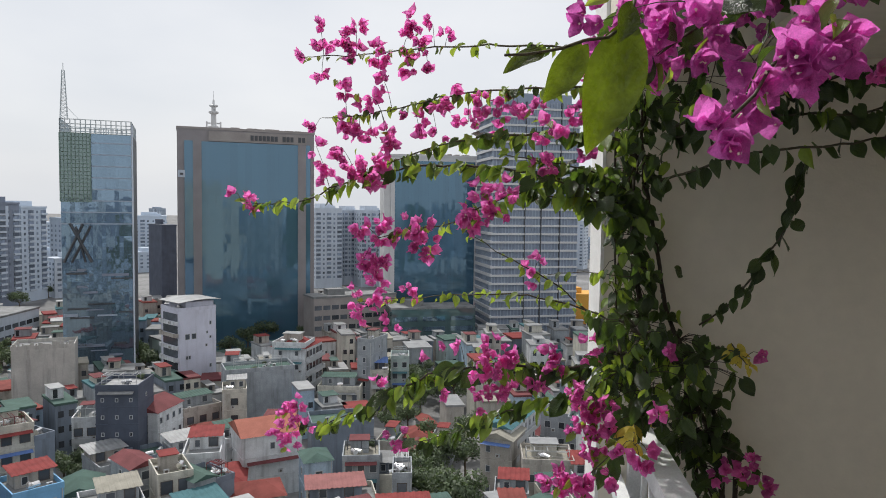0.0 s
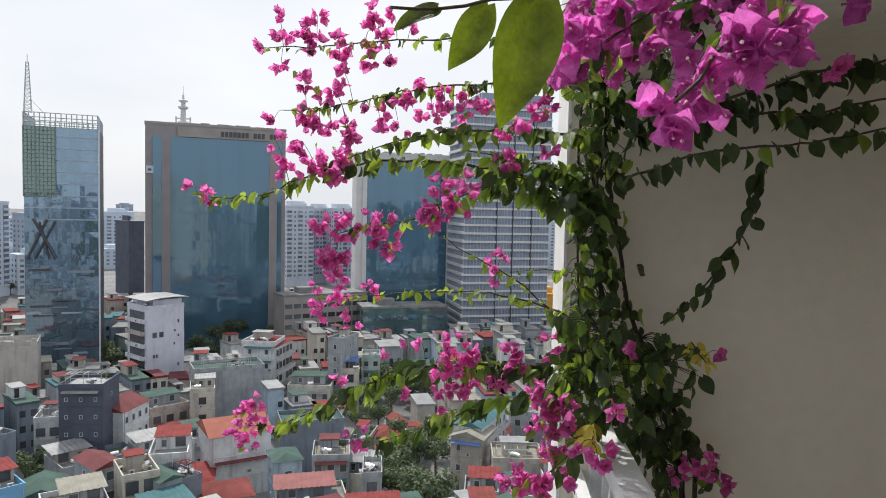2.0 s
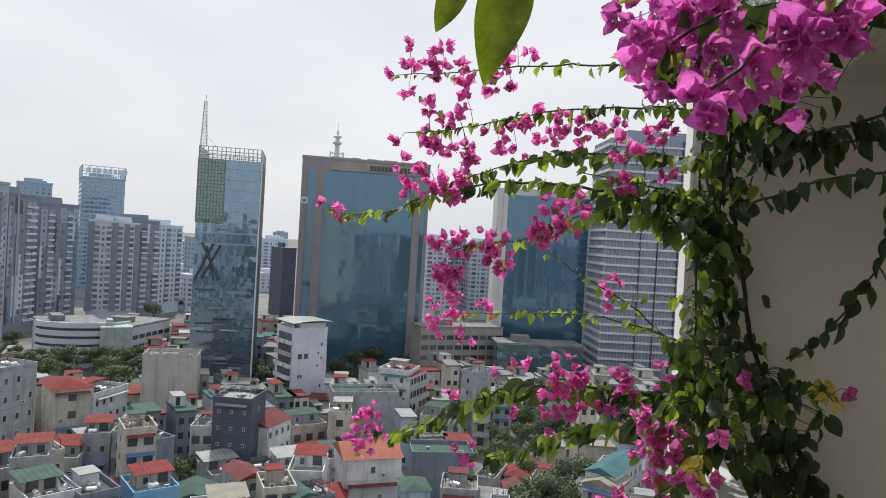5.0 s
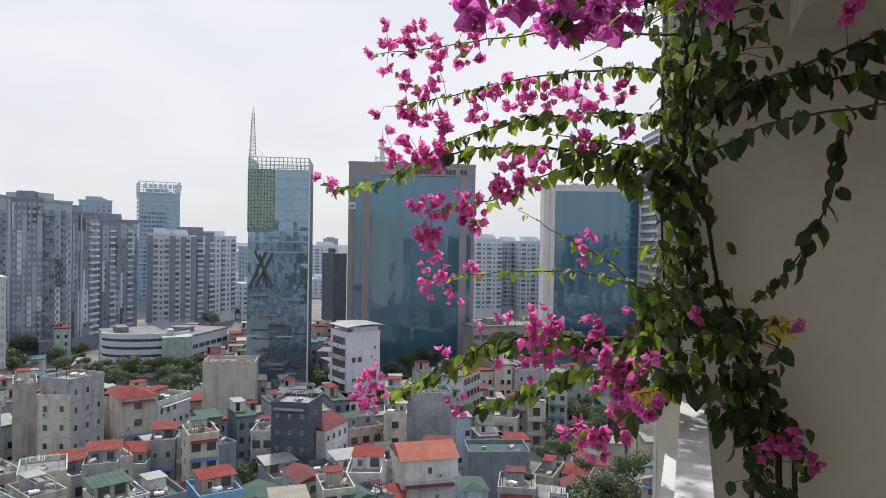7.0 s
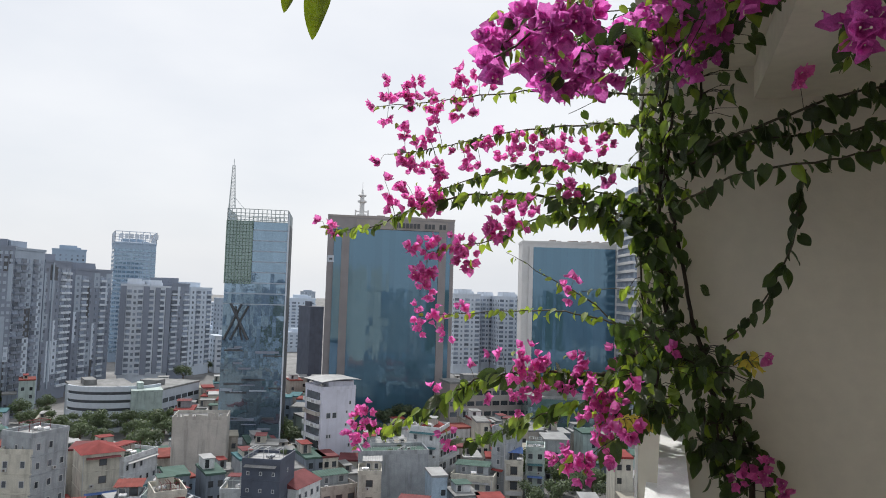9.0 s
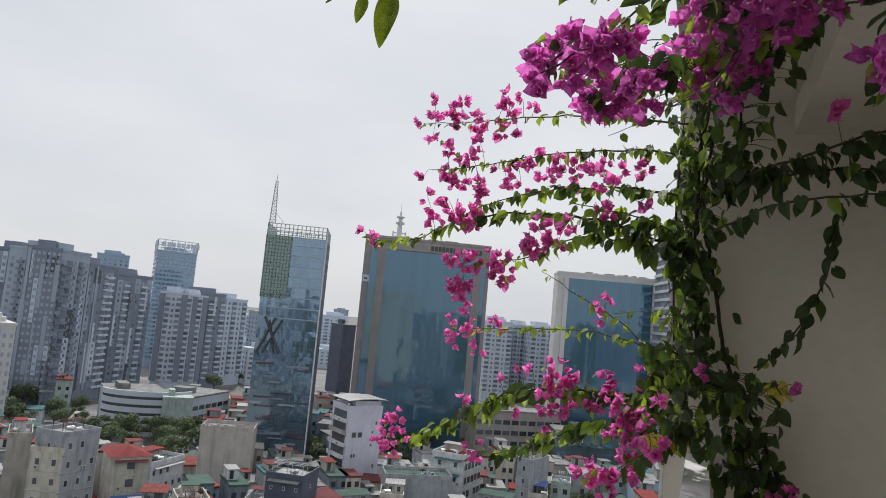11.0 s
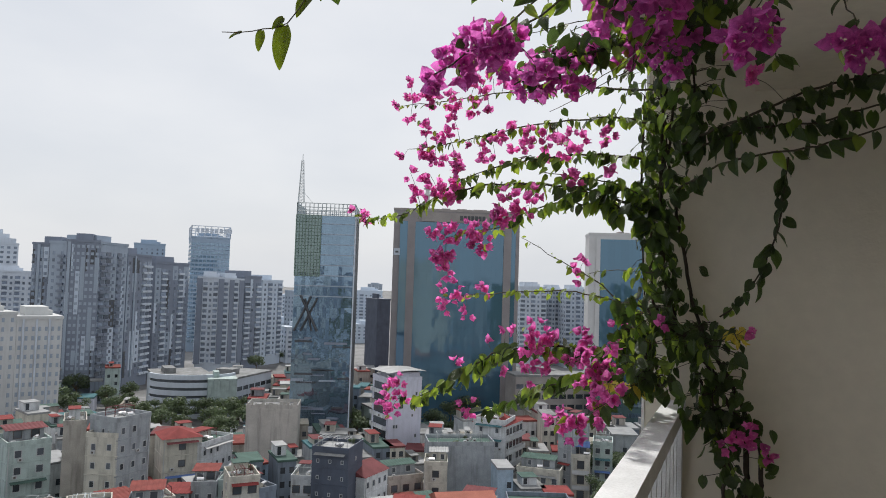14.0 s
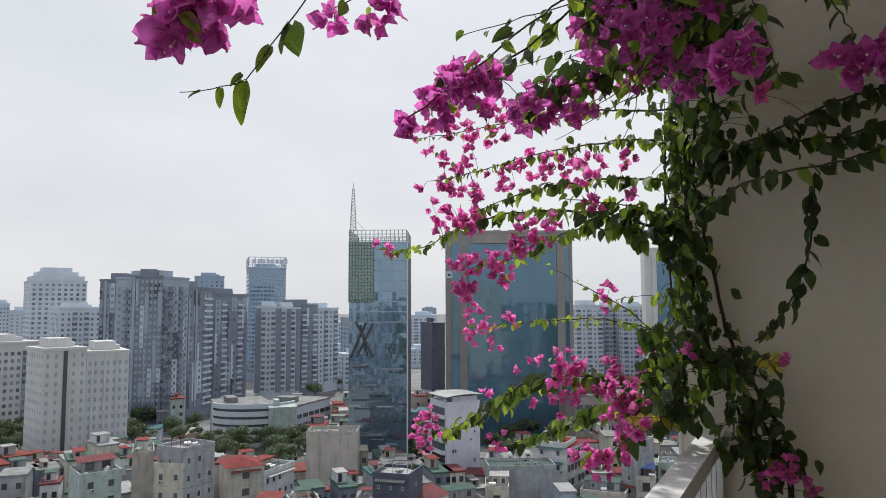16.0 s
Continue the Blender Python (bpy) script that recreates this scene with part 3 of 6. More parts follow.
def tree_mesh(seed, r, h):
    rng = random.Random(seed)
    v, f = [], []
    tube([Vector((0, 0, 0)), Vector((0.1, 0.1, h * 0.3)), Vector((0, 0.2, h * 0.6))], 0.28, 0.14, v, f, 6)
    centres = []
    for k in range(7):
        a = rng.uniform(0, 6.28)
        q = Vector((math.cos(a) * r * rng.uniform(0.3, 0.75), math.sin(a) * r * rng.uniform(0.3, 0.75), h * rng.uniform(0.5, 0.88)))
        tube([Vector((0, 0.1, h * 0.42)), q * 0.5 + Vector((0, 0, h * 0.25)), q], 0.11, 0.04, v, f, 5)
        centres.append((q, r * rng.uniform(0.38, 0.6)))
    trunk = mesh_of("trunk", v, f, TRUNK)
    v, f = [], []
    for q, cr in centres:
        for k in range(240):
            n = Vector((rng.gauss(0, 1), rng.gauss(0, 1), rng.gauss(0, 1))).normalized()
            p = q + n * cr * rng.uniform(0.45, 1.08)
            p.z = q.z + (p.z - q.z) * 0.75
            a = Vector((rng.gauss(0, 1), rng.gauss(0, 1), rng.gauss(0, 0.6))).normalized() * rng.uniform(0.16, 0.34)
            b = a.cross(n).normalized() * rng.uniform(0.12, 0.26)
            k0 = len(v)
            v += [p - a, p + b, p + a, p - b]
            f.append((k0, k0 + 1, k0 + 2, k0 + 3))
    return trunk, mesh_of("crown", v, f, FOLIAGE)


TREES = [tree_mesh(k, 3.6, 8.0) for k in range(3)]


def tree(x, y, size=1.0, k=0):
    t = thing("tree", pose(x, y, GROUND, 0, 0, (x * 37 + y * 11) % 360), "leafy dark green street tree among the houses", "tree", "trees among the houses")
    t.scale = (size, size, size)
    taken.append((x, y, 1.5 * size, 5.0))
    a, b = TREES[k % 3]
    part("trunk", a, t)
    part("crown", b, t)


def panes_mesh(x0, x1, z0, z1, y, cols, floor_h, by_column, by_pane, mat):
    """Facade panes, each set a hair out of true, as real ones are."""
    rng = random.Random(int(x1 * 10))
    v, f = [], []
    step = (x1 - x0) / cols
    for c in range(cols):
        turn, k = rng.gauss(0, by_column), 0
        while z0 + (k + 1) * floor_h <= z1:
            yaw, tip = turn + rng.gauss(0, by_pane), rng.gauss(0, by_pane)
            yaw, tip = max(-0.04, min(0.04, yaw)), max(-0.03, min(0.03, tip))
            b = len(v)
            for sx, sz in ((-1, -1), (1, -1), (1, 1), (-1, 1)):
                v.append((x0 + step * (c + 0.5 + 0.49 * sx), y + sx * step * 0.5 * yaw + sz * floor_h * 0.5 * tip, z0 + (k + 0.5 + 0.49 * sz) * floor_h))
            f.append((b, b + 1, b + 2, b + 3))
            k += 1
    return mesh_of("pane", v, f, mat)


def glass_tower(x, y, rot, w, d, h):
    t = thing("glass_tower", pose(x, y, GROUND, 0, 0, rot), "tall mirrored glass office tower with a lattice mast and green steelwork", "tower")
    taken.append((x, y, w * 0.7, h))
    top = h - 4.2
    part("wall", boxes("wall", [(-w / 2, w / 2, -d / 2, d / 2, 0, top)], GLASS_GREY), t)
    lines = []
    for k in range(int(h / 3.6)):
        z = 4 + k * 3.6
        if h * 0.6 < z < top:
            lines.append((-w / 2 - 0.05, w / 2 + 0.05, -d / 2 - 0.2, d / 2 + 0.05, z, z + 0.35))
    tagged(part("floor_band", boxes("floor_band", lines, APT_GREY), t), kind="stuff")
    tagged(part("pane", panes_mesh(-w / 2, w / 2, 4, top - 0.1, -d / 2 - 0.1, 16, 3.6, 0.003, 0.008, GLASS_GREY), t, "mirrored panes that break up the reflected city"), kind="stuff")
    frame_bars("crown_frame", w, d, top, h, 14, 3, 0.15, LATTICE, t, "open steel crown frame")
    # the green steelwork on the upper part: posts, rails and a pale glazed skin behind
    x0, x1, z0, z1 = -w / 2 - 0.02, -w / 2 + w * 0.42, h * 0.695, top
    part("green_skin", boxes("green_skin", [(x0, x1, -d / 2 - 0.34, -d / 2 - 0.24, z0, z1)], GREEN_GLASS), t, "pale green glazed skin")
    v, f = [], []
    for i in range(9):
        xx = x0 + (x1 - x0) * i / 8
        bar((xx, -d / 2 - 0.55, z0), (xx, -d / 2 - 0.55, z1), 0.2 if i in (0, 3, 8) else 0.11, v, f)
    for k in range(19):
        zz = z0 + (z1 - z0) * k / 18
        bar((x0, -d / 2 - 0.5, zz), (x1, -d / 2 - 0.5, zz), 0.1, v, f)
    part("green_grid", mesh_of("green_grid", v, f, GREEN_STEEL), t, "green steel grid over the upper glass")
    # crossed braces
    zc = h * 0.54
    for a, b, top_z, r in ((0.03, 0.30, 6.0, 0.36), (0.14, 0.41, 5.4, 0.34), (0.42, 0.12, 6.2, 0.4), (0.33, 0.20, 5.2, 0.26)):
        v, f = [], []
        bar((-w / 2 + w * a, -d / 2 - 0.7, zc - 6.0), (-w / 2 + w * b, -d / 2 - 0.7, zc + top_z), r, v, f)
        part("cross_brace", mesh_of("cross_brace", v, f, STEEL_DARK), t, "dark crossed steel brace")
    # the narrow flank: white corner edge, dark glass, grey fin
    part("corner_fin", boxes("corner_fin", [(w / 2 + 0.06, w / 2 + 0.5, -d / 2 - 0.5, -d / 2 + 0.5, 0, h - 1)], APT_WHITE), t, "white corner edge")
    part("flank", boxes("flank", [(w / 2 + 0.002, w / 2 + 0.25, -d / 2 + 1.6, d / 2 - 0.4, 0, top)], STEEL_DARK), t, "dark glazed flank")
    # added bars, random low on the face, for the dark bands of its reflection
    rng = random.Random(4)
    for k in range(26):
        q, z, ln = rng.uniform(-0.5, 0.3), rng.uniform(2, h * 0.46), rng.uniform(0.12, 0.4)
        part("ledge", boxes("ledge", [(w * q, min(w * 0.5, w * (q + ln)), -d / 2 - 0.6, -d / 2 - 0.23, z, z + rng.uniform(0.3, 0.9))], rng.choice((APT_GREY, STEEL_DARK, APT_DARK, APT_DARK))), t)
    q, steps, rise = 1.0, 13, 1.15
    cx, cy = -w / 2 + 1.1, -d / 2 + 1.1
    v, f = [], []
    for k in range(steps):
        z, s, s2 = h + k * rise, q * (1 - k / 20), q * (1 - (k + 1) / 20)
        c = [(cx - s, cy - s, z), (cx + s, cy - s, z), (cx + s, cy + s, z), (cx - s, cy + s, z)]
        e = [(cx - s2, cy - s2, z + rise), (cx + s2, cy - s2, z + rise), (cx + s2, cy + s2, z + rise), (cx - s2, cy + s2, z + rise)]
        for i in range(4):
            bar(c[i], e[i], 0.08, v, f)
            bar(c[i], e[(i + 1) % 4], 0.05, v, f)
            bar(c[i], c[(i + 1) % 4], 0.05, v, f)
    bar((cx, cy, h + steps * rise), (cx, cy, h + steps * rise + 2.2), 0.1, v, f)
    bar((cx + 1, cy, h + 3.6), (cx + 4.2, cy, h), 0.06, v, f)
    part("mast", mesh_of("mast", v, f, LATTICE), t, "pale steel lattice mast")


def slab_tower(x, y, rot, w, d, h, label, edge, spire=False, left_only=False):
    """A wide office slab: one glass face between stone pilasters."""
    t = thing("office_tower", pose(x, y, GROUND, 0, 0, rot), label, "tower")
    taken.append((x, y, w * 0.55, h))
    part("wall", boxes("wall", [(-w / 2, w / 2, -d / 2 + 0.3, d / 2, 0, h)], edge), t)
    rim, strip, pil = w * 0.05, w * 0.06, w * 0.06
    if left_only:
        g0, g1 = -w / 2 + w * 0.113, w / 2 - w * 0.02
        part("pilaster", boxes("pilaster", [(g0 - w * 0.045, g0 - 0.02, -d / 2 - 0.7, -d / 2 + 0.29, 0, h - 1.5)], edge), t)
    else:
        g0, g1 = -w / 2 + rim + strip + pil, w / 2 - rim * 0.6 - strip * 0.6 - pil
        part("pilaster", boxes("pilaster", [(g0 - pil, g0 - 0.02, -d / 2 - 0.7, -d / 2 + 0.29, 0, h - 4.5)], edge), t)
        part("pilaster", boxes("pilaster", [(g1 + 0.02, g1 + pil, -d / 2 - 0.7, -d / 2 + 0.29, 0, h - 4.5)], edge), t)
        part("glass_strip", boxes("glass_strip", [(-w / 2 + rim, g0 - pil - 0.02, -d / 2 - 0.1, -d / 2 + 0.29, 0, h - 4.5)], GLASS_BLUE), t, "narrow dark glass strip")
        part("glass_strip", boxes("glass_strip", [(g1 + pil + 0.02, w / 2 - rim * 0.6, -d / 2 - 0.1, -d / 2 + 0.29, 0, h - 4.5)], GLASS_BLUE), t, "narrow dark glass strip")
        part("head_band", boxes("head_band", [(-w / 2 + w * 0.22, w / 2 - w * 0.06, -d / 2 - 0.5, -d / 2 + 0.29, h - 4.4, h - 0.6)], STONE_BROWN), t, "stone band under the roof")
        for k in range(14):
            if k not in (7, 11):
                part("sign_bar", boxes("sign_bar", [(0, 1.15, -0.25, 0, 0, 2.0)], STEEL_DARK), t, "dark sign letter bar", m=pose(w * 0.02 + k * 1.55, -d / 2 - 0.51, h - 3.6))
    head = 1.8 if left_only else 4.6
    part("glass_face", boxes("glass_face", [(g0, g1, -d / 2 - 0.1, -d / 2 + 0.29, 0, h - head)], GLASS_BLUE), t, "blue mirrored glass face")
    seams = [(g0, g1, -d / 2 - 0.26, -d / 2 - 0.1, 4 + k * 3.5, 4.08 + k * 3.5) for k in range(int((h - 9) / 3.5))]
    seams += [(g0 + (g1 - g0) * i / 24 - 0.04, g0 + (g1 - g0) * i / 24 + 0.04, -d / 2 - 0.27, -d / 2 - 0.1, 0, h - head) for i in range(1, 24)]
    tagged(part("pane", panes_mesh(g0, g1, 0.5, h - head - 0.1, -d / 2 - 0.18, 24, 3.5, 0.010, 0.004, GLASS_BLUE), t, "blue mirrored panes"), kind="stuff")
    tagged(part("seam", boxes("seam", seams, GLASS_BLUE), t), kind="stuff")
    rng = random.Random(int(w))
    part("roof", boxes("roof", [(-w / 2 - 0.2, w / 2 + 0.2, -d / 2 + 0.1, d / 2 + 0.2, -0.9, 0.0)], STONE_BROWN if not left_only else STONE_PALE), t, m=pose(0, 0, h + 0.9))
    for q in (0.3, 0.38, 0.5, 0.55, 0.63, 0.7, 0.78, 0.86):
        part("roof_plant", boxes("roof_plant", [(0, rng.uniform(1.5, 4), -d * 0.3, d * 0.2, 0, rng.uniform(0.3, 0.9))], STONE_BROWN), t, m=pose(-w / 2 + w * q, 0, h + 0.9))
    if spire:
        v, f = [], []
        prof = [(2.0, 0), (2.0, 0.9), (1.05, 1.2), (0.95, 5.6), (1.9, 6.1), (1.9, 6.7), (0.85, 7.0), (0.8, 8.3), (1.7, 8.7), (1.7, 9.2), (0.5, 9.6), (0.35, 11.2), (0.1, 11.6), (0.06, 14.6)]
        n = 10
        for r, z in prof:
            v += [(r * math.cos(2 * math.pi * i / n), r * math.sin(2 * math.pi * i / n), z) for i in range(n)]
        for k in range(len(prof) - 1):
            f += [(k * n + i, k * n + (i + 1) % n, (k + 1) * n + (i + 1) % n, (k + 1) * n + i) for i in range(n)]
        sp = part("spire", mesh_of("spire", v, f, STONE_PALE), t, "stepped pale grey roof spire", m=pose(-w * 0.24, 0, h + 0.9))
        for q in (-1, 1):
            part("spire_arm", boxes("spire_arm", [(-0.3, 0.3, -0.3, 0.3, 0, 2.8), (-1.5 if q > 0 else 0.3, -0.3 if q > 0 else 1.5, -0.2, 0.2, 1.9, 2.4)], STONE_PALE), sp, m=pose(q * 2.6, 0, 0))
        part("sign", boxes("sign", [(-1.3, 1.3, -0.2, 0.0, 0, 2.8), (-0.6, 0.6, -0.25, -0.2, 0.9, 1.7)], [APT_WHITE, STEEL_DARK], [0, 1]), t, "small white square sign",
             m=pose(-w / 2 + rim * 0.6, -d / 2 + 0.08, h * 0.785))
    return t


def banded_tower(x, y, rot, w, d, h):
    """Flats with a pale edge to every floor, bays of windows and a recessed middle."""
    t = thing("apartment_tower", pose(x, y, GROUND, 0, 0, rot), "blue-grey apartment tower with pale floor bands and glass bays", "tower")
    taken.append((x, y, w * 0.6, h))
    part("wall", boxes("wall", [(-w / 2, w / 2, -d / 2, d / 2, 0, h), (-w * 0.3, w * 0.45, -d / 2 + 4, d / 2 - 4, h, h + 4)], GLASS_FLOOR), t)
    bands, posts = [], []
    for k in range(int(h / 3.35) + 1):
        z = k * 3.35
        for a, b, o in ((-0.5, -0.13, 0.9), (-0.12, 0.06, 0.35), (0.07, 0.28, 0.8), (0.29, 0.5, 0.55)):
            bands.append((w * a, w * b, -d / 2 - o, -d / 2, z, z + 0.8))
        bands.append((-w / 2 - 0.9, -w / 2, -d / 2 - 0.9, d / 2, z, z + 1.1))
        bands.append((w / 2, w / 2 + 0.6, -d / 2, d / 2, z, z + 0.5))
    for i in range(27):
        xx = -w / 2 + w * i / 26
        posts.append((xx - 0.12, xx + 0.12, -d / 2 - 0.3, -d / 2, 0, h))
    for i in range(14):
        yy = -d / 2 + d * i / 13
        posts.append((-w / 2 - 0.3, -w / 2, yy - 0.25, yy + 0.25, 0, h))
    # dark upright strips stand in for the shade of grooves between the bays
    part("recess", boxes("recess", [(-w * 0.13, -w * 0.12, -d / 2 - 0.7, -d / 2, 0, h), (w * 0.06, w * 0.07, -d / 2 - 0.7, -d / 2, 0, h), (w * 0.28, w * 0.29, -d / 2 - 0.7, -d / 2, 0, h)], STEEL_DARK), t)
    tagged(part("floor_band", boxes("floor_band", bands, STONE_PALE), t), kind="stuff")
    tagged(part("mullion", boxes("mullion", posts, APT_GREY), t), kind="stuff")
    return t


def curved_block(x, y, rot, r, h):
    """A low white curved college wing with ribbon windows."""
    t = thing("curved_building", pose(x, y, GROUND, 0, 0, rot), "white curved five-storey building with ribbon windows", "building")
    taken.append((x, y, r * 1.2, h))

    def ring(r0, z0, z1, v, f, n=28, a0=-2.9, a1=-0.3):
        k = len(v)
        for i in range(n + 1):
            a = a0 + (a1 - a0) * i / n
            for rr, z in ((r0, z0), (r0, z1), (r0 - 1.0, z1), (r0 - 1.0, z0)):
                v.append((rr * math.cos(a), rr * math.sin(a) * 0.7, z))
        for i in range(n):
            for q in range(4):
                p = (q + 1) % 4
                f.append((k + i * 4 + q, k + i * 4 + 4 + q, k + i * 4 + 4 + p, k + i * 4 + p))
    v, f = [], []
    ring(r - 0.5, 0, h, v, f)
    part("glazing", mesh_of("glazing", v, f, WINDOW_DARK), t)
    v, f = [], []
    for k in range(6):
        z = k * h / 5
        v, f = [], []
        ring(r, z - 0.2 if k else 0, z + h * 0.115, v, f)
        part("wall", mesh_of("wall", v, f, APT_WHITE), t)
    v, f = [], []
    base = []
    for i in range(29):
        a = -2.9 + 2.6 * i / 28
        base.append(((r - 0.5) * math.cos(a), (r - 0.5) * math.sin(a) * 0.7))
    v = [(q[0], q[1], z) for z in (h, h + 0.6) for q in base]
    f = [tuple(range(29))[::-1], tuple(range(29, 58))] + [(i, (i + 1) % 29, 29 + (i + 1) % 29, 29 + i) for i in range(29)]
    part("roof", mesh_of("roof", v, f, ROOFS[8]), t)


def podium(x, y, rot, w, d, h, label, wall, band, bays):
    t = thing("low_block", pose(x, y, GROUND, 0, 0, rot), label, "building")
    taken.append((x, y, max(w, d) * 0.5, h))
    part("wall", boxes("wall", [(-w / 2, w / 2, -d / 2, d / 2, 0, h)], wall), t)
    part("roof", boxes("roof", [(-w / 2 - 0.2, w / 2 + 0.2, -d / 2 - 0.2, d / 2 + 0.2, 0, 0.7), (-w * 0.3, -w * 0.1, -d * 0.2, d * 0.2, 0.7, 3.0)], ROOFS[7] if bays else wall), t, m=pose(0, 0, h + 0.004))
    if bays:
        it = []
        for k in range(int(h / 4)):
            z = 1.2 + k * 4
            for b in range(bays):
                cx = -w / 2 + w * (b + 0.5) / bays
                it.append((cx - w / bays * 0.4, cx + w / bays * 0.4, -d / 2 - 0.1, -d / 2, z, z + 1.7))
        tagged(part("glazing", boxes("glazing", it, band), t), kind="stuff")
    return t



# towers and houses, one by one
glass_tower(-138.44, 216.46, 27.0, 20.09, 24.0, 83.27)
slab_tower(-110.77, 271.25, 26.5, 52.32, 10.0, 86.6, "broad blue glass office tower with grey stone edges", STONE_TAN, spire=True)
slab_tower(-41.81, 304.18, 17.6, 40.07, 16.0, 79.09, "blue glass hotel tower with a pale stone edge", STONE_PALE, left_only=True)
banded_tower(1.02, 297.09, 18.3, 36.22, 24.0, 100.31)
podium(-169.45, 313.03, 45.3, 6.69, 20.0, 47.65, "dark navy windowless slab behind the office tower", WALLS[7], WALLS[7], 0)
tower("apartment_block", -142.42, 492.62, 33.8, 19.4, 20.0, 55.87, "white apartment block with rows of balconies", APT_WHITE, 5, balcony=(0, 2, 4))
tower("apartment_block", -131.63, 515.83, 39.2, 13.99, 20.0, 54.42, "white apartment block with rows of balconies", APT_WHITE, 5, balcony=(0, 2, 4))
tower("apartment_block", -112.49, 505.35, 31.3, 18.31, 20.0, 54.71, "white apartment block with rows of balconies", APT_WHITE, 5, balcony=(0, 2, 4))
tower("apartment_tower", -240.76, 160.15, 72.6, 14.00, 20.0, 41.43, "cream office block with vertical window strips", APT_CREAM, 5, win=(0.8, 1.5), category="office block", win_mat=APT_GREY, ribs=(0.5,), ribm=STEEL_DARK)
tower("apartment_tower", -235.36, 175.28, 61.4, 14.01, 22.0, 39.82, "cream office block wing with paired windows", APT_CREAM, 7, win=(0.8, 1.5), category="office block", win_mat=APT_GREY, ribs=(0.14, 0.43, 0.71), ribm=APT_WHITE, ribw=0.3)
tower("apartment_tower", -321.80, 184.05, 78.9, 30.62, 24.0, 40.56, "pale apartment slab with dark balcony columns", APT_CREAM, 12, balcony=(3, 4, 9), band=APT_GREY)
tower("apartment_tower", -466.97, 307.64, 65.1, 33.78, 35.0, 73.73, "white residential tower with a stepped grey top", APT_WHITE, 9, win=(1.8, 1.6), crown=3.0)
tower("apartment_tower", -406.05, 281.75, 67.7, 22.91, 25.0, 55.36, "white apartment block with a brick-red centre", APT_WHITE, 7, balcony=(2, 4))
tower("apartment_tower", -302.98, 236.39, 32.2, 14.16, 26.0, 69.01, "dark grey apartment tower with pale panels", APT_DARK, 6, balcony=(4,), band=APT_GREY, ribs=(0.2,), ribm=APT_GREY)
tower("apartment_tower", -280.77, 233.90, 42.1, 13.31, 30.0, 70.24, "dark grey apartment tower with small bright windows", APT_DARK, 7, win=(1.1, 1.3), win_mat=APT_GREY, ribs=(0.08,), ribm=APT_GREY)
tower("apartment_tower", -281.96, 235.50, 102.8, 19.75, 26.0, 69.80, "grey apartment tower with framed balconies", APT_GREY, 5, balcony=(0, 1, 3), band=APT_DARK)
tower("apartment_tower", -291.35, 260.21, 107.6, 22.94, 24.0, 65.64, "dark grey apartment tower with pale corner bays", APT_DARK, 5, balcony=(3, 4), ribs=(0.3,), ribm=APT_GREY)
tower("apartment_tower", -305.43, 299.25, 93.2, 26.65, 24.0, 62.85, "grey apartment tower with white balcony columns", APT_DARK, 6, balcony=(1, 4))
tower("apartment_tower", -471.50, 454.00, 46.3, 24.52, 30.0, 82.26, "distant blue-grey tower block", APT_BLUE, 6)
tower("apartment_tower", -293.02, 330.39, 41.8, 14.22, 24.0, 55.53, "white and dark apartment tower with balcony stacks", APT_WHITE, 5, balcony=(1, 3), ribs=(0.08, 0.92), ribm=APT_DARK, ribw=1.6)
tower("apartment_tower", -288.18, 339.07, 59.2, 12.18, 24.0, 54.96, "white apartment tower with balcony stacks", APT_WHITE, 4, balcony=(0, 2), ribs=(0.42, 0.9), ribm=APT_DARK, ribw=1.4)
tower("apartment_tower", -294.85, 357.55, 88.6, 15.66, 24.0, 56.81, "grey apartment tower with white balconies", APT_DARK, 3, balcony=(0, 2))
tower("apartment_tower", -298.54, 382.56, 88.2, 20.57, 24.0, 54.65, "pale grey apartment tower", APT_PALE_HAZE, 4, balcony=(1, 3))
tower("apartment_tower", -348.92, 623.59, 29.4, 27.41, 30.0, 46.89, "distant apartment towers with haze put into their pale colour", APT_PALE_HAZE, 6, balcony=(1, 4))
tower("apartment_tower", -617.38, 359.92, 60.0, 9.82, 30.0, 59.09, "distant grey tower with haze put into its pale colour", APT_PALE_HAZE, 4)
tower("apartment_tower", -661.97, 402.24, 58.9, 16.35, 30.0, 53.12, "distant grey tower with haze put into its pale colour", APT_PALE_HAZE, 4)
tower("apartment_tower", -387.55, 539.99, 35.9, 9.35, 30.0, 41.59, "distant tower block with haze put into its pale colour", APT_PALE_HAZE, 4)
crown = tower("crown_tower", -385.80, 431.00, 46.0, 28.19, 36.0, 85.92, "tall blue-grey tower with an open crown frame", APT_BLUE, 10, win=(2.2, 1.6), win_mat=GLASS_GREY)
frame_bars("crown_frame", 28.19, 36.0, 87.0, 95.0, 6, 2, 0.3, APT_WHITE, crown, "open white steel crown frame")
for k in range(8):
    part("sign_bar", boxes("sign_bar", [(-11.1 + k * 3.4, -11.1 + k * 3.4 + 2.4, -18.4, -17.8, 90.0, 93.4)], APT_WHITE), crown, "white roof sign bar")
podium(-69.1, 275.87, 36.8, 35.44, 12.0, 21.78, "brown stone tower podium with shop windows", STONE_BROWN, WINDOW_DARK, 10)
podium(-36.55, 276.21, 20.9, 33.69, 14.0, 17.9, "teal glass tower podium with pale bands", GLASS_TEAL, GLASS_GREY, 3)
podium(-194.0, 227.64, 45.6, 10.85, 14.0, 15.49, "pale mint blank college block", WALLS[5], WALLS[5], 0)
podium(-204.77, 248.76, 98.0, 28.86, 20.0, 14.27, "white college wing with balconies", APT_WHITE, WINDOW_DARK, 6)
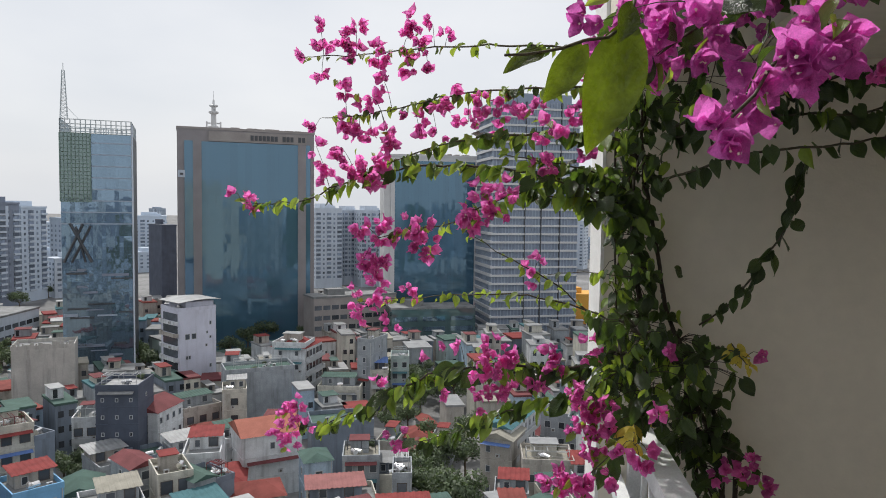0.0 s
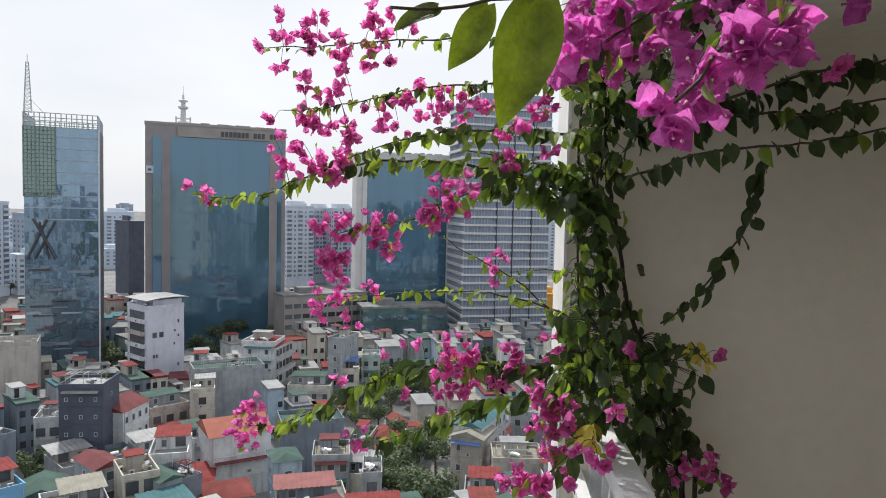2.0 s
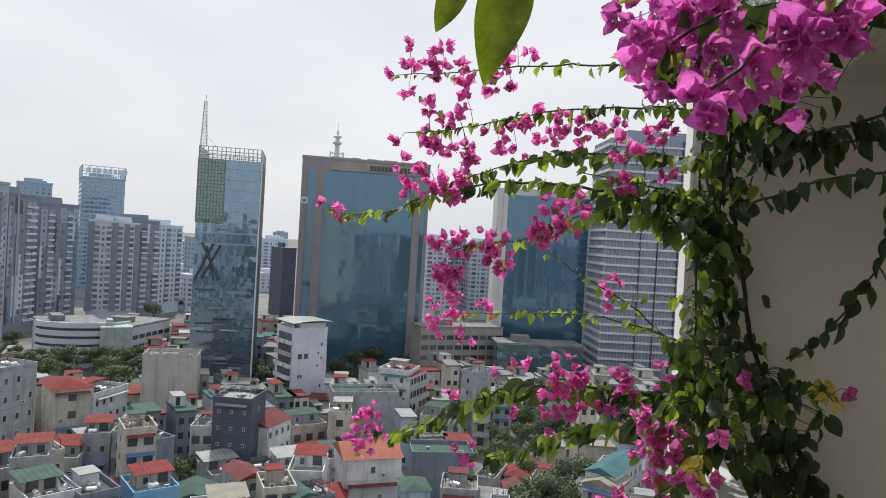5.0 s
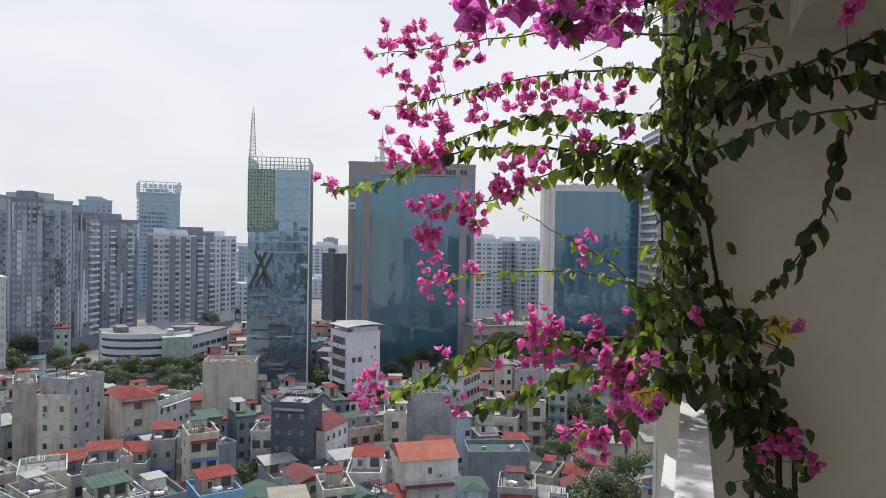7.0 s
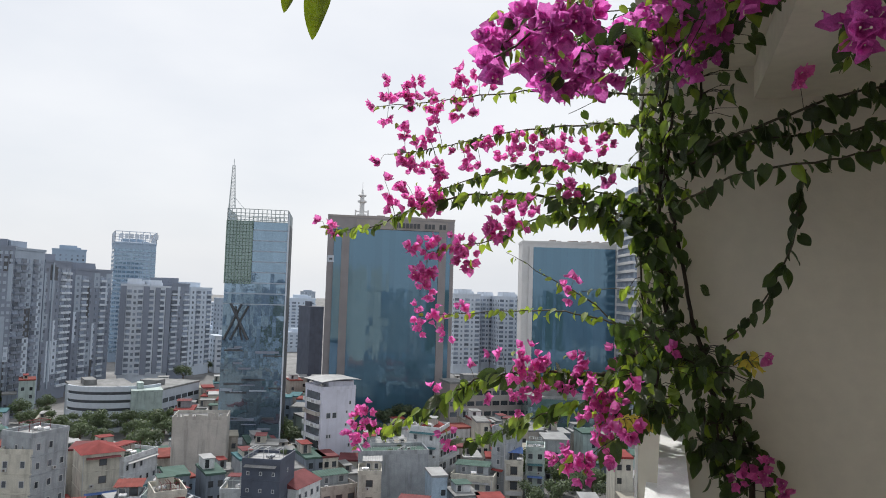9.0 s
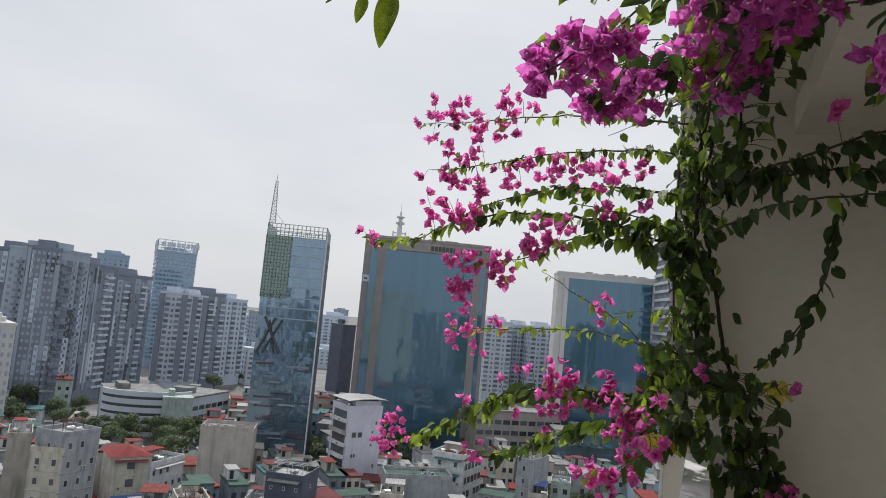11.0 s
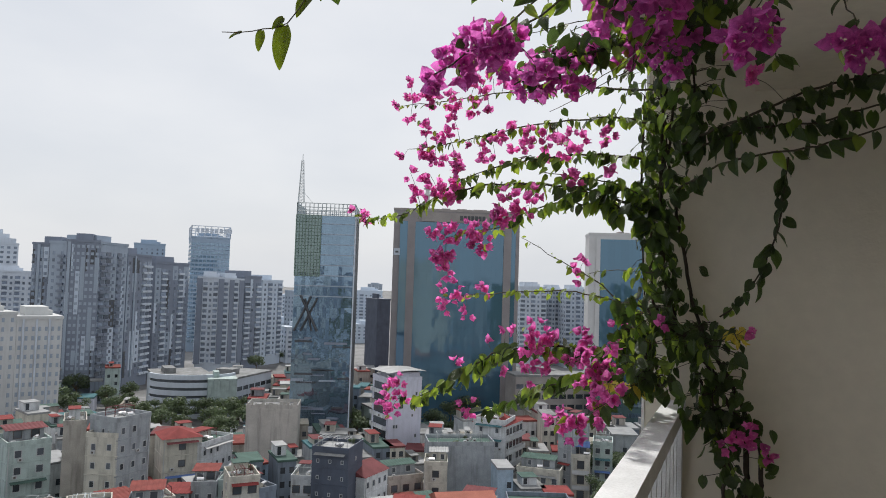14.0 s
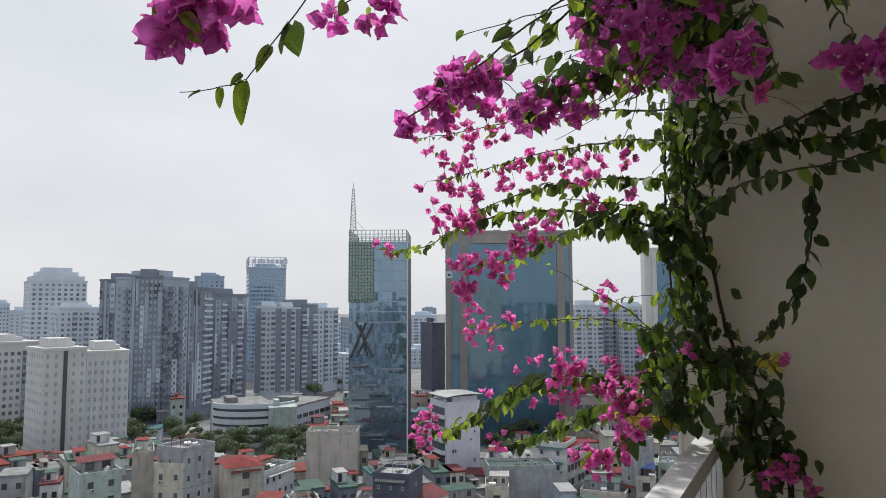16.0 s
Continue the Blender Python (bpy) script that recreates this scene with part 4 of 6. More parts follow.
podium(-228.84, 240.91, 53.2, 22.94, 26.0, 13.47, "white college roofs with brown plant rooms", APT_WHITE, ROOFS[3], 5)
curved_block(-208.22, 227.5, 37, 17.5, 15.45)
podium(26.01, 308.04, 17.3, 12.96, 14.0, 20.9, "low block with a large orange wall panel", ORANGE, ORANGE, 0)


def lavender_house():
    """A tall narrow house: a blank lavender wall with odd windows, a flank of deep balconies, a curved sheet roof."""
    w, d, h = 10.6, 11.0, 28.3
    hs = house(-93.21, 185.83, 54.0, w, d, h, 6, 7, "flat", blank=True, top=False, label="tall lavender-white house with side balconies and a curved sheet roof", seed=2)
    for px, pz, k in ((-3.2, 20.5, 0), (-1.3, 20.5, 0), (-3.4, 15.0, 4), (-2.6, 15.0, 4), (3.6, 24.0, 4), (3.6, 20.2, 5), (2.6, 21.6, 5), (2.4, 18.0, 5), (3.6, 12.0, 4), (3.6, 7.0, 4), (-3.0, 8.0, 4)):
        part("window", WINDOWS[k], hs, m=pose(px, -d / 2 - 0.02, pz))
    # flat dark sheet on the wall: the shade inside each balcony, as colour
    back = boxes("balcony_recess", [(-d * 0.38, d * 0.38, -0.04, 0.0, 0, 2.1)], WINDOW_DARK)
    for k in range(8):
        z = 1.2 + k * 3.35
        part("balcony_recess", back, hs, "dark sheet standing in for a shaded balcony opening", m=pose(-w / 2, 0, z + 0.75, 0, 0, -90))
        part("balcony", trough(d * 0.84, 1.1, 0.95, WALLS[0] if k % 3 else WALLS[4]), hs, m=pose(-w / 2 - 0.01, 0, z, 0, 0, -90))
        if k % 2:
            part("air_conditioner", AIRCON, hs, "white outdoor air conditioner box", m=pose(-w / 2 - 1.3, -d * 0.2, z + 0.2, 0, 0, -90))
    v, f, n = [], [], 10
    for i in range(n + 1):
        a = i / n
        x, z = -w / 2 - 0.6 + (w + 1.8) * a, 2.0 + 1.0 * math.sin(math.pi * (0.15 + 0.6 * a))
        for y in (-d / 2 - 0.7, d / 2 + 0.4):
            v += [(x, y, z), (x, y, z - 0.12)]
    for i in range(n):
        k = i * 4
        f += [(k, k + 4, k + 6, k + 2), (k + 1, k + 3, k + 7, k + 5), (k, k + 1, k + 5, k + 4), (k + 2, k + 6, k + 7, k + 3)]
    f += [(0, 2, 3, 1), (n * 4, n * 4 + 1, n * 4 + 3, n * 4 + 2)]
    part("curved_roof", mesh_of("curved_roof", v, f, ROOFS[6]), hs, "curved pale sheet roof", m=pose(0, 0, h))
    part("attic", boxes("attic", [(-w * 0.3, w * 0.47, -d * 0.44, d * 0.44, 0, 2.2)], WALLS[6]), hs, m=pose(0, 0, h + 0.13))
    part("water_tank", TANK, hs, "stainless steel water tank", m=pose(-w * 0.4, -d * 0.3, h + 0.13, 0, 0, 30))


lavender_house()
bare = house(-120.27, 163.50, 30.0, 13.85, 10.0, 21.06, CONCRETE, 7, "flat", blank=True, top=False, label="bare concrete building with a blank stained wall", seed=3)
dice_top = random.Random(9)
for k in range(14):
    q = dice_top.uniform(0.15, 0.7)
    part("upstand", boxes("upstand", [(-q, q, -0.12, 0.12, 0, dice_top.uniform(0.2, 1.0))], CONCRETE), bare, "broken concrete upstand", m=pose(-6.22 + k * 0.958, -5.0, 22.06))
house(-79.89, 132.03, 11.0, 8.12, 9.2, 20.6, 7, 6, "flat", 5, 2.6, label="narrow slate-dark seven-storey house with small windows", seed=4)
house(-77.81, 101.28, 53.0, 7.24, 9.0, 11.92, 8, 0, "sheet", 0, 3.0, label="bright blue house with a red roof canopy", seed=5)
house(-71.23, 155.03, 36.0, 14.61, 12.0, 4.14, 4, 1, "hip", 1, 3.0, label="low building with a broad brick-red hipped roof", seed=6)
house(-51.39, 134.61, 35.1, 11.71, 11.0, 12.43, 0, 2, "gable", 2, 6.0, side=False, label="pale house with an orange tiled roof", seed=7)
house(-44.44, 112.31, 28.2, 8.28, 8.0, 8.83, 4, 1, "hip", 1, 3.0, label="small house with a brick-red hipped roof", seed=8)
house(-63.24, 187.71, -0.1, 9.21, 9.0, 19.08, 0, 7, "flat", 2, 3.5, label="white eight-storey house with a domed water tank", seed=9)
house(-62.88, 189.68, 84.3, 11.92, 10.0, 18.46, 0, 0, "hip", 1, 2.0, balcony=True, label="white house with stacked balconies and a red roof", seed=10)
house(-68.05, 173.23, 31.2, 17.15, 9.0, 15.16, 2, 4, "flat", blank=True, label="long grey house with a green roof terrace", seed=11)
house(-48.92, 185.35, 4.8, 11.42, 9.0, 8.15, 1, 4, "sheet", 0, 2.6, label="cream five-storey house with green awnings", seed=12)
house(-39.34, 190.29, 11.6, 4.85, 8.0, 11.71, 1, 10, "sheet", 3, 3.0, balcony=True, label="narrow cream house with balconies and a blue canopy", seed=13)
house(-41.79, 192.27, -15.1, 4.27, 10.0, 19.98, 2, 6, "flat", 2, 3.5, label="narrow grey house beside a balconied one", seed=14)
house(-35.5, 201.2, 9.9, 5.29, 8.0, 13.42, 5, 7, "flat", 0, 2.4, label="pale green six-storey house", seed=141)
house(-39.53, 148.48, 23.2, 13.29, 9.0, 10.25, 9, 4, "flat", blank=True, label="blue-grey windowless house with a dark roof", seed=15)
house(-38.8, 127.5, 27.7, 5.14, 7.0, 9.65, 3, 4, "hip", 0, 3.0, label="light blue house with a dark green hipped roof", seed=16)
house(-30.22, 114.26, 19.5, 11.51, 9.0, 7.23, 1, 9, "sheet", 0, 3.0, label="house with a long faded pink sheet roof", seed=17)
house(-20.83, 120.52, 9.7, 3.35, 8.0, 10.43, 2, 7, "flat", 1, 2.6, label="narrow grey house with a cluttered roof terrace", seed=18)
house(-3.44, 139.49, -15.9, 6.58, 9.0, 11.94, 4, 8, "gable", 2, 2.4, label="stained cream house with a straw-coloured roof", seed=19)
house(-2.14, 145.7, 71.2, 15.81, 6.0, 13.32, 0, 5, "gable", 2, 2.4, balcony=True, label="white house with a tall slatted side and teal roof", seed=20)
house(-69.65, 162.03, 23.2, 5.63, 8.0, 12.28, 1, 6, "sheet", 1, 3.0, label="cream house with a zinc roof canopy", seed=21)
house(-90.34, 113.22, 48.4, 5.67, 8.0, 17.53, 1, 7, "flat", 1, 2.6, label="cream house with dark windows", seed=22)
house(-90.35, 116.64, 68.5, 3.77, 12.0, 14.87, 9, 3, "sheet", blank=True, label="blue-grey blank house with a maroon sheet roof", seed=23)
house(-77.96, 138.35, 86.3, 9.4, 9.0, 14.49, 0, 3, "gable", 2, 2.2, label="white house with rows of narrow windows", seed=24)
house(-56.86, 106.59, 38.4, 5.35, 8.0, 13.68, 1, 8, "flat", 3, 2.4, balcony=True, label="cream house with french windows and balconies", seed=25)
house(-53.52, 107.21, 56.6, 3.86, 8.0, 13.14, 2, 4, "gable", 0, 9.0, label="grey house with a dark green gabled roof", seed=26)
house(-51.63, 110.2, 58.7, 3.5, 8.0, 11.67, 9, 4, "flat", blank=True, label="grey blank house with a green roof deck", seed=27)
house(-62.64, 99.19, 38.6, 8.66, 9.0, 10.93, 0, 8, "sheet", 0, 3.0, label="white house with a straw-coloured sheet roof", seed=28)
house(-65.72, 111.06, 54.2, 4.84, 8.0, 13.23, 2, 3, "gable", 0, 8.0, label="grey house with a maroon roof", seed=29)
house(-78.89, 160.04, 50.7, 9.42, 9.0, 8.36, 4, 4, "sheet", 1, 3.0, label="beige house with a green roof shelter", seed=30)
house(-20.87, 142.72, 17.6, 5.95, 7.0, 6.75, 4, 3, "gable", 1, 3.0, label="beige house with a maroon roof", seed=31)
house(-22.91, 168.05, 25.5, 3.2, 8.0, 4.91, 2, 1, "gable", 0, 4.0, label="small house with a brick-red roof", seed=32)
house(5.01, 133.04, 3.5, 9.49, 9.0, 9.77, 4, 8, "flat", 0, 3.0, label="beige house with a flat stained roof", seed=33)
house(11.85, 129.58, 5.5, 5.12, 9.0, 8.11, 0, 0, "sheet", 0, 3.0, label="white house with a red canopy", seed=34)
house(-1.43, 121.72, 0.5, 5.87, 7.0, 7.39, 2, 0, "sheet", 1, 2.6, label="grey house under a red canopy", seed=35)
house(-139.61, 102.93, 67.3, 8.21, 10.0, 20.61, 5, 3, "sheet", 0, 3.0, label="pale green house with a glazed top floor", seed=36)
house(-122.8, 111.1, 21.7, 6.61, 10.0, 22.7, 1, 0, "sheet", 2, 2.6, label="cream five-storey house with a red canopy", seed=37)
house(-121.92, 112.0, 89.9, 8.73, 8.0, 25.81, 2, 6, "flat", 2, 2.6, label="grey house with small dark windows", seed=38)
house(-130.82, 138.47, 55.6, 9.25, 10.0, 16.44, 1, 0, "hip", 1, 8.0, side=False, label="pale house with a red hipped sheet roof", seed=39)
house(-128.26, 144.72, 93.4, 12.55, 9.0, 14.12, 0, 4, "flat", 2, 2.2, label="white house with rows of dark windows", seed=40)
house(-134.64, 111.23, 50.5, 4.42, 10.0, 23.93, 4, 7, "flat", blank=True, label="beige blank-walled house among lower roofs", seed=41)
tree(-38.0, 203.6, 1.50, 0)
tree(-31.9, 213.5, 1.30, 1)
tree(-22.9, 198.7, 1.20, 2)
tree(-17.2, 144.6, 1.50, 1)
tree(-17.9, 137.6, 1.40, 1)
tree(-33.1, 183.4, 1.04, 2)
tree(-28.1, 172.0, 0.98, 2)
tree(-28.3, 204.5, 1.18, 2)
tree(-24.0, 211.9, 0.94, 0)
tree(-18.9, 196.9, 1.45, 1)
tree(-27.4, 187.0, 1.06, 0)
tree(-31.6, 167.0, 1.02, 2)
tree(-14.1, 126.9, 1.18, 2)
tree(-15.6, 121.9, 1.19, 2)
tree(-11.3, 120.3, 1.42, 0)
tree(-18.4, 126.3, 1.28, 2)
tree(-11.3, 144.2, 1.13, 0)
tree(-11.1, 158.1, 1.3, 0)
tree(-87.2, 126.6, 1.0, 2)
tree(-91.3, 128.9, 0.93, 0)
tree(-124.0, 216.6, 1.39, 1)
tree(-133.9, 232.1, 1.18, 2)
tree(-165.4, 209.2, 1.45, 1)
tree(-181.0, 223.5, 1.33, 1)
tree(-107.4, 246.7, 1.14, 2)
tree(-107.3, 262.9, 1.17, 0)
tree(-102.8, 269.5, 1.43, 0)
tree(-95.5, 283.4, 0.92, 1)
tree(-99.5, 238.5, 1.03, 2)
tree(-87.1, 272.6, 1.16, 2)
tree(2.4, 209.7, 1.41, 1)
tree(6.0, 217.0, 1.2, 1)
tree(-2.3, 238.3, 1.24, 2)
tree(-186.6, 188.8, 1.25, 2)
tree(-184.7, 195.3, 1.04, 1)
tree(-197.3, 205.3, 1.31, 0)
tree(-163.4, 192.3, 1.41, 2)
tree(-180.5, 215.5, 1.3, 0)
tree(-247.6, 201.7, 1.32, 1)
tree(-241.5, 191.4, 1.48, 2)
tree(-243.9, 216.0, 1.24, 2)
tree(-292.4, 174.3, 1.29, 2)
tree(-264.8, 164.6, 1.4, 2)
tree(-300.9, 184.1, 1.06, 0)
tree(-249.9, 161.8, 0.94, 2)
tree(-267.9, 221.0, 1.49, 0)
tree(-179.2, 204.3, 1.11, 0)
tree(-243.0, 166.0, 1.15, 0)
tree(-238.8, 222.3, 0.91, 1)
tree(-263.4, 339.0, 1.36, 0)
tree(-286.5, 393.5, 0.93, 2)
tree(-207.5, 199.2, 1.36, 1)
tree(-198.1, 198.8, 1.33, 1)
tree(-193.6, 207.6, 1.23, 1)
tree(-191.7, 215.1, 1.2, 0)
tree(-224.4, 201.8, 1.09, 0)
tree(-233.9, 196.0, 0.96, 2)
tree(-275.4, 164.4, 0.92, 0)
tree(-283.7, 172.6, 1.48, 1)
tree(-257.6, 168.9, 1.27, 0)
tree(-306.9, 180.4, 1.31, 1)
tree(-304.5, 189.9, 1.09, 0)
tree(-159.6, 185.0, 1.44, 1)
tree(-176.8, 217.7, 1.13, 2)
tree(-248.6, 233.0, 1.13, 2)


# the streets of small houses between them
def infill():
    rng = random.Random(11)
    names = ("white", "cream", "grey", "pale blue", "beige", "pale green", "lavender", "dark slate", "bright blue", "blue-grey")
    tops = ("red sheet", "brick-red", "orange", "maroon", "dark green", "teal", "zinc", "flat concrete", "straw-coloured", "pink sheet", "blue sheet")
    made, dist = 0, 96.0
    rest = {}
    while dist < 350:
        az = -16.0 + rng.uniform(0, 2)
        row_turn = rng.uniform(-10, 22)
        while az < 66:
            w, d = rng.uniform(3.8, 7.6), rng.uniform(7, 11.5)
            a = radians(az)
            push = rng.uniform(-3, 3)
            x, y = -(dist + push) * math.sin(a), (dist + push) * math.cos(a)
            here = az
            az += math.degrees((w + rng.choice((0.2, 0.4, 0.8, 3.5))) / dist)
            if any((x - p) ** 2 + (y - q) ** 2 < (r + 3.6) ** 2 for p, q, r, t in taken[:HEROES]):
                continue
            h = rng.choice((6.5, 9.0, 11.0, 12.5, 14.0, 17.0)) if dist < 240 else rng.choice((9.5, 12, 15))
            for p, q, r, t in taken[:HEROES]:
                far = math.hypot(p, q)
                gap = abs(math.degrees(math.atan2(-p, q)) - here)
                if far > dist and gap < math.degrees((r + 0.5 * w) / far) + 0.3:
                    h = min(h, (GROUND + 0.3 * t - 1.7) * dist / far + 1.7 - GROUND)
            if h < 4.5:
                continue
            wall = rng.choice((0, 0, 0, 1, 1, 2, 2, 2, 3, 4, 4, 4, 5, 6, 9, 9))
            kind = rng.choice(("flat", "flat", "flat", "flat", "sheet", "sheet", "sheet", "gable", "hip"))
            roof = rng.choice((0, 0, 1, 1, 3, 3, 4, 4, 5, 6, 6, 7)) if kind != "flat" else rng.choice((7, 7, 8, 6, 4))
            turn = here + row_turn + rng.uniform(-4, 4)
            if dist < 168:
                house(x, y, turn, w, d, h, wall, roof, kind, rng.choice((0, 1, 2, 3)), 2.2, dist < 150,
                      names[wall] + " town house with a " + tops[roof] + " roof", seed=made, balcony=rng.random() < 0.25, group="town houses")
            else:
                m = pose(x, y, GROUND, 0, 0, turn)
                rows = max(1, int(h / 3.3))
                rest.setdefault(wall, []).append((m, (-w / 2, w / 2, -d / 2, d / 2, 0, h)))
                rest.setdefault("roof%d" % roof, []).append((m, (-w / 2 - 0.2, w / 2 + 0.2, -d / 2 - 0.2, d / 2 + 0.2, h, h + 0.5)))
                if rng.random() < 0.6:
                    hut, cap, q = rng.choice((0, 1, 2, 4)), rng.choice((0, 3, 4, 6, 6, 7, 7)), made % 4
                    if q:
                        x0, x1, y0, y1, z1 = -w * (0.15 + 0.1 * q), w * (0.02 + 0.12 * (made % 3)), -d * (0.3 - 0.07 * q), d * 0.36, h + 1.4 + 0.5 * q
                        rest.setdefault(hut, []).append((m, (x0, x1, y0, y1, h + 0.5, z1)))
                        rest.setdefault("roof%d" % cap, []).append((m, (x0 - 0.25, x1 + 0.25, y0 - 0.4, y1 + 0.2, z1, z1 + 0.12)))
                        rest.setdefault("pane", []).append((m, (x0 + 0.4, x0 + 1.3, y0 - 0.05, y0, h + 0.7, z1 - 0.25)))
                for k in range(rows):
                    for c in range(max(2, int(w / 2.4))):
                        n = max(2, int(w / 2.4))
                        cx = -w / 2 + w * (c + 0.5) / n
                        if rng.random() < 0.85:
                            rest.setdefault("pane", []).append((m, (cx - 0.55, cx + 0.55, -d / 2 - 0.05, -d / 2 + 0.02, k * 3.3 + 1, k * 3.3 + 2.4)))
            made += 1
        dist += rng.uniform(11.0, 14.5)
    for key, items in rest.items():
        v, f = [], []
        for m, (x0, x1, y0, y1, z0, z1) in items:
            b = len(v)
            v += [m @ Vector(q) for q in ((x0, y0, z0), (x1, y0, z0), (x1, y1, z0), (x0, y1, z0), (x0, y0, z1), (x1, y0, z1), (x1, y1, z1), (x0, y1, z1))]
            f += [tuple(b + i for i in q) for q in BOX_FACES]
        mat = WINDOW_DARK if key == "pane" else WALLS[key] if isinstance(key, int) else ROOFS[int(key[4:])]
        tagged(new("far_houses", mesh_of("far_houses", v, f, mat)), "dense rows of distant small town houses", "houses", kind="stuff")


HEROES = len(taken)
infill()


def distance():
    """Rows of far blocks up to the horizon, haze put into their pale colours."""
    rng = random.Random(5)
    for k in range(150):
        az = rng.uniform(-18, 72)
        dist = rng.uniform(480, 1900)
        w, d = rng.uniform(16, 42), rng.uniform(14, 24)
        h = rng.choice((12, 15, 18, 22, 26, 34, 45, 56)) * (0.8 + 0.2 * rng.random())
        a = radians(az)
        tower("far_block", -dist * math.sin(a), dist * math.cos(a), az + rng.uniform(-30, 30), w, d, h, "distant city block with haze put into its pale colour", rng.choice((APT_PALE_HAZE, APT_PALE_HAZE, APT_WHITE, APT_GREY)),
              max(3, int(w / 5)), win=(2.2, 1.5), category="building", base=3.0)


distance()


def behind():
    """Blocks across the street at the camera's back, mirrored in the glass towers."""
    rng = random.Random(21)
    walls, panes, slots = [], [], []
    v, f = [], []
    for k in range(520):
        a = radians(rng.uniform(95, 300))
        dist = rng.uniform(60, 420)
        w, d, h = rng.uniform(8, 26), rng.uniform(10, 20), rng.choice((7, 10, 10, 12, 12, 16, 16, 22, 30, 45, 60))
        m = pose(-dist * math.sin(a), dist * math.cos(a), GROUND, 0, 0, math.degrees(a) + 180)
        items = [(-w / 2, w / 2, -d / 2, d / 2, 0, h, rng.choice((0, 0, 1, 1, 2, 2, 4, 5)))]
        for z in range(int(h / 3.4)):
            for c in range(int(w / 3)):
                cx = -w / 2 + 1.5 + c * 3
                for y0 in (-d / 2 - 0.1, d / 2):
                    items.append((cx - 0.7, cx + 0.7, y0, y0 + 0.1, z * 3.4 + 1, z * 3.4 + 2.6, 3))
        for x0, x1, y0, y1, z0, z1, s in items:
            b = len(v)
            v += [m @ Vector(q) for q in ((x0, y0, z0), (x1, y0, z0), (x1, y1, z0), (x0, y1, z0), (x0, y0, z1), (x1, y0, z1), (x1, y1, z1), (x0, y1, z1))]
            f += [tuple(b + i for i in q) for q in BOX_FACES]
            slots += [s] * len(BOX_FACES)
    tagged(new("far_blocks", mesh_of("far_blocks", v, f, [APT_WHITE, APT_CREAM, APT_GREY, TOWER_PANE, APT_DARK, FOLIAGE], slots)), "pale city blocks mirrored in the glass towers", "buildings", kind="stuff")


behind()


# ---- bougainvillea ----
def blade(name, length, width, fold, curl, wave, mats, heart=0.0, rows=7):
    """A leaf or bract: pointed, folded along its midrib, bent and wavy. Its stalk is at the origin, its tip along +y."""
    v, f = [], []
    for i in range(rows + 1):
        t = i / rows
        w = width * 0.5 * (math.sin(math.pi * min(1, t ** 0.72)) ** 0.8) * (1.0 - 0.25 * t)
        if i == 0:
            w = width * 0.12
        y = length * t
        for j, s in enumerate((-1, -0.5, 0, 0.5, 1)):
            z = fold * abs(s) * w - curl * length * t * t + wave * length * math.sin(7 * t + 2.2 * s) * abs(s)
            v.append((s * w, y - heart * length * (1 - t) ** 4 * abs(s), z))
    for i in range(rows):
        for j in range(4):
            a = i * 5 + j
            f.append((a, a + 1, a + 6, a + 5))
    return mesh_of(name, v, f, mats, smooth=True)


LEAVES = [blade("leaf", 1, 0.86, 0.22, 0.12, 0.03, LEAF, 0.16), blade("leaf", 1, 0.78, 0.4, 0.22, 0.04, LEAF, 0.12),
          blade("leaf", 1, 0.94, 0.12, 0.04, 0.05, LEAF, 0.2), blade("leaf", 1, 0.68, 0.55, 0.3, 0.03, LEAF, 0.1)]
YOUNG_LIT = [blade("leaf", 1, 0.72, 0.4, 0.15, 0.03, LEAF_YOUNG_LIT, 0.1), blade("leaf", 1, 0.62, 0.6, 0.28, 0.04, LEAF_YOUNG_LIT, 0.08)]
NARROW = [blade("leaf", 1, 0.52, 0.34, 0.06, 0.035, LEAF_NEAR, 0.06, 14)]
YELLOW = [blade("leaf", 1, 0.6, 0.3, 0.2, 0.05, LEAF_YELLOW, 0.1)]


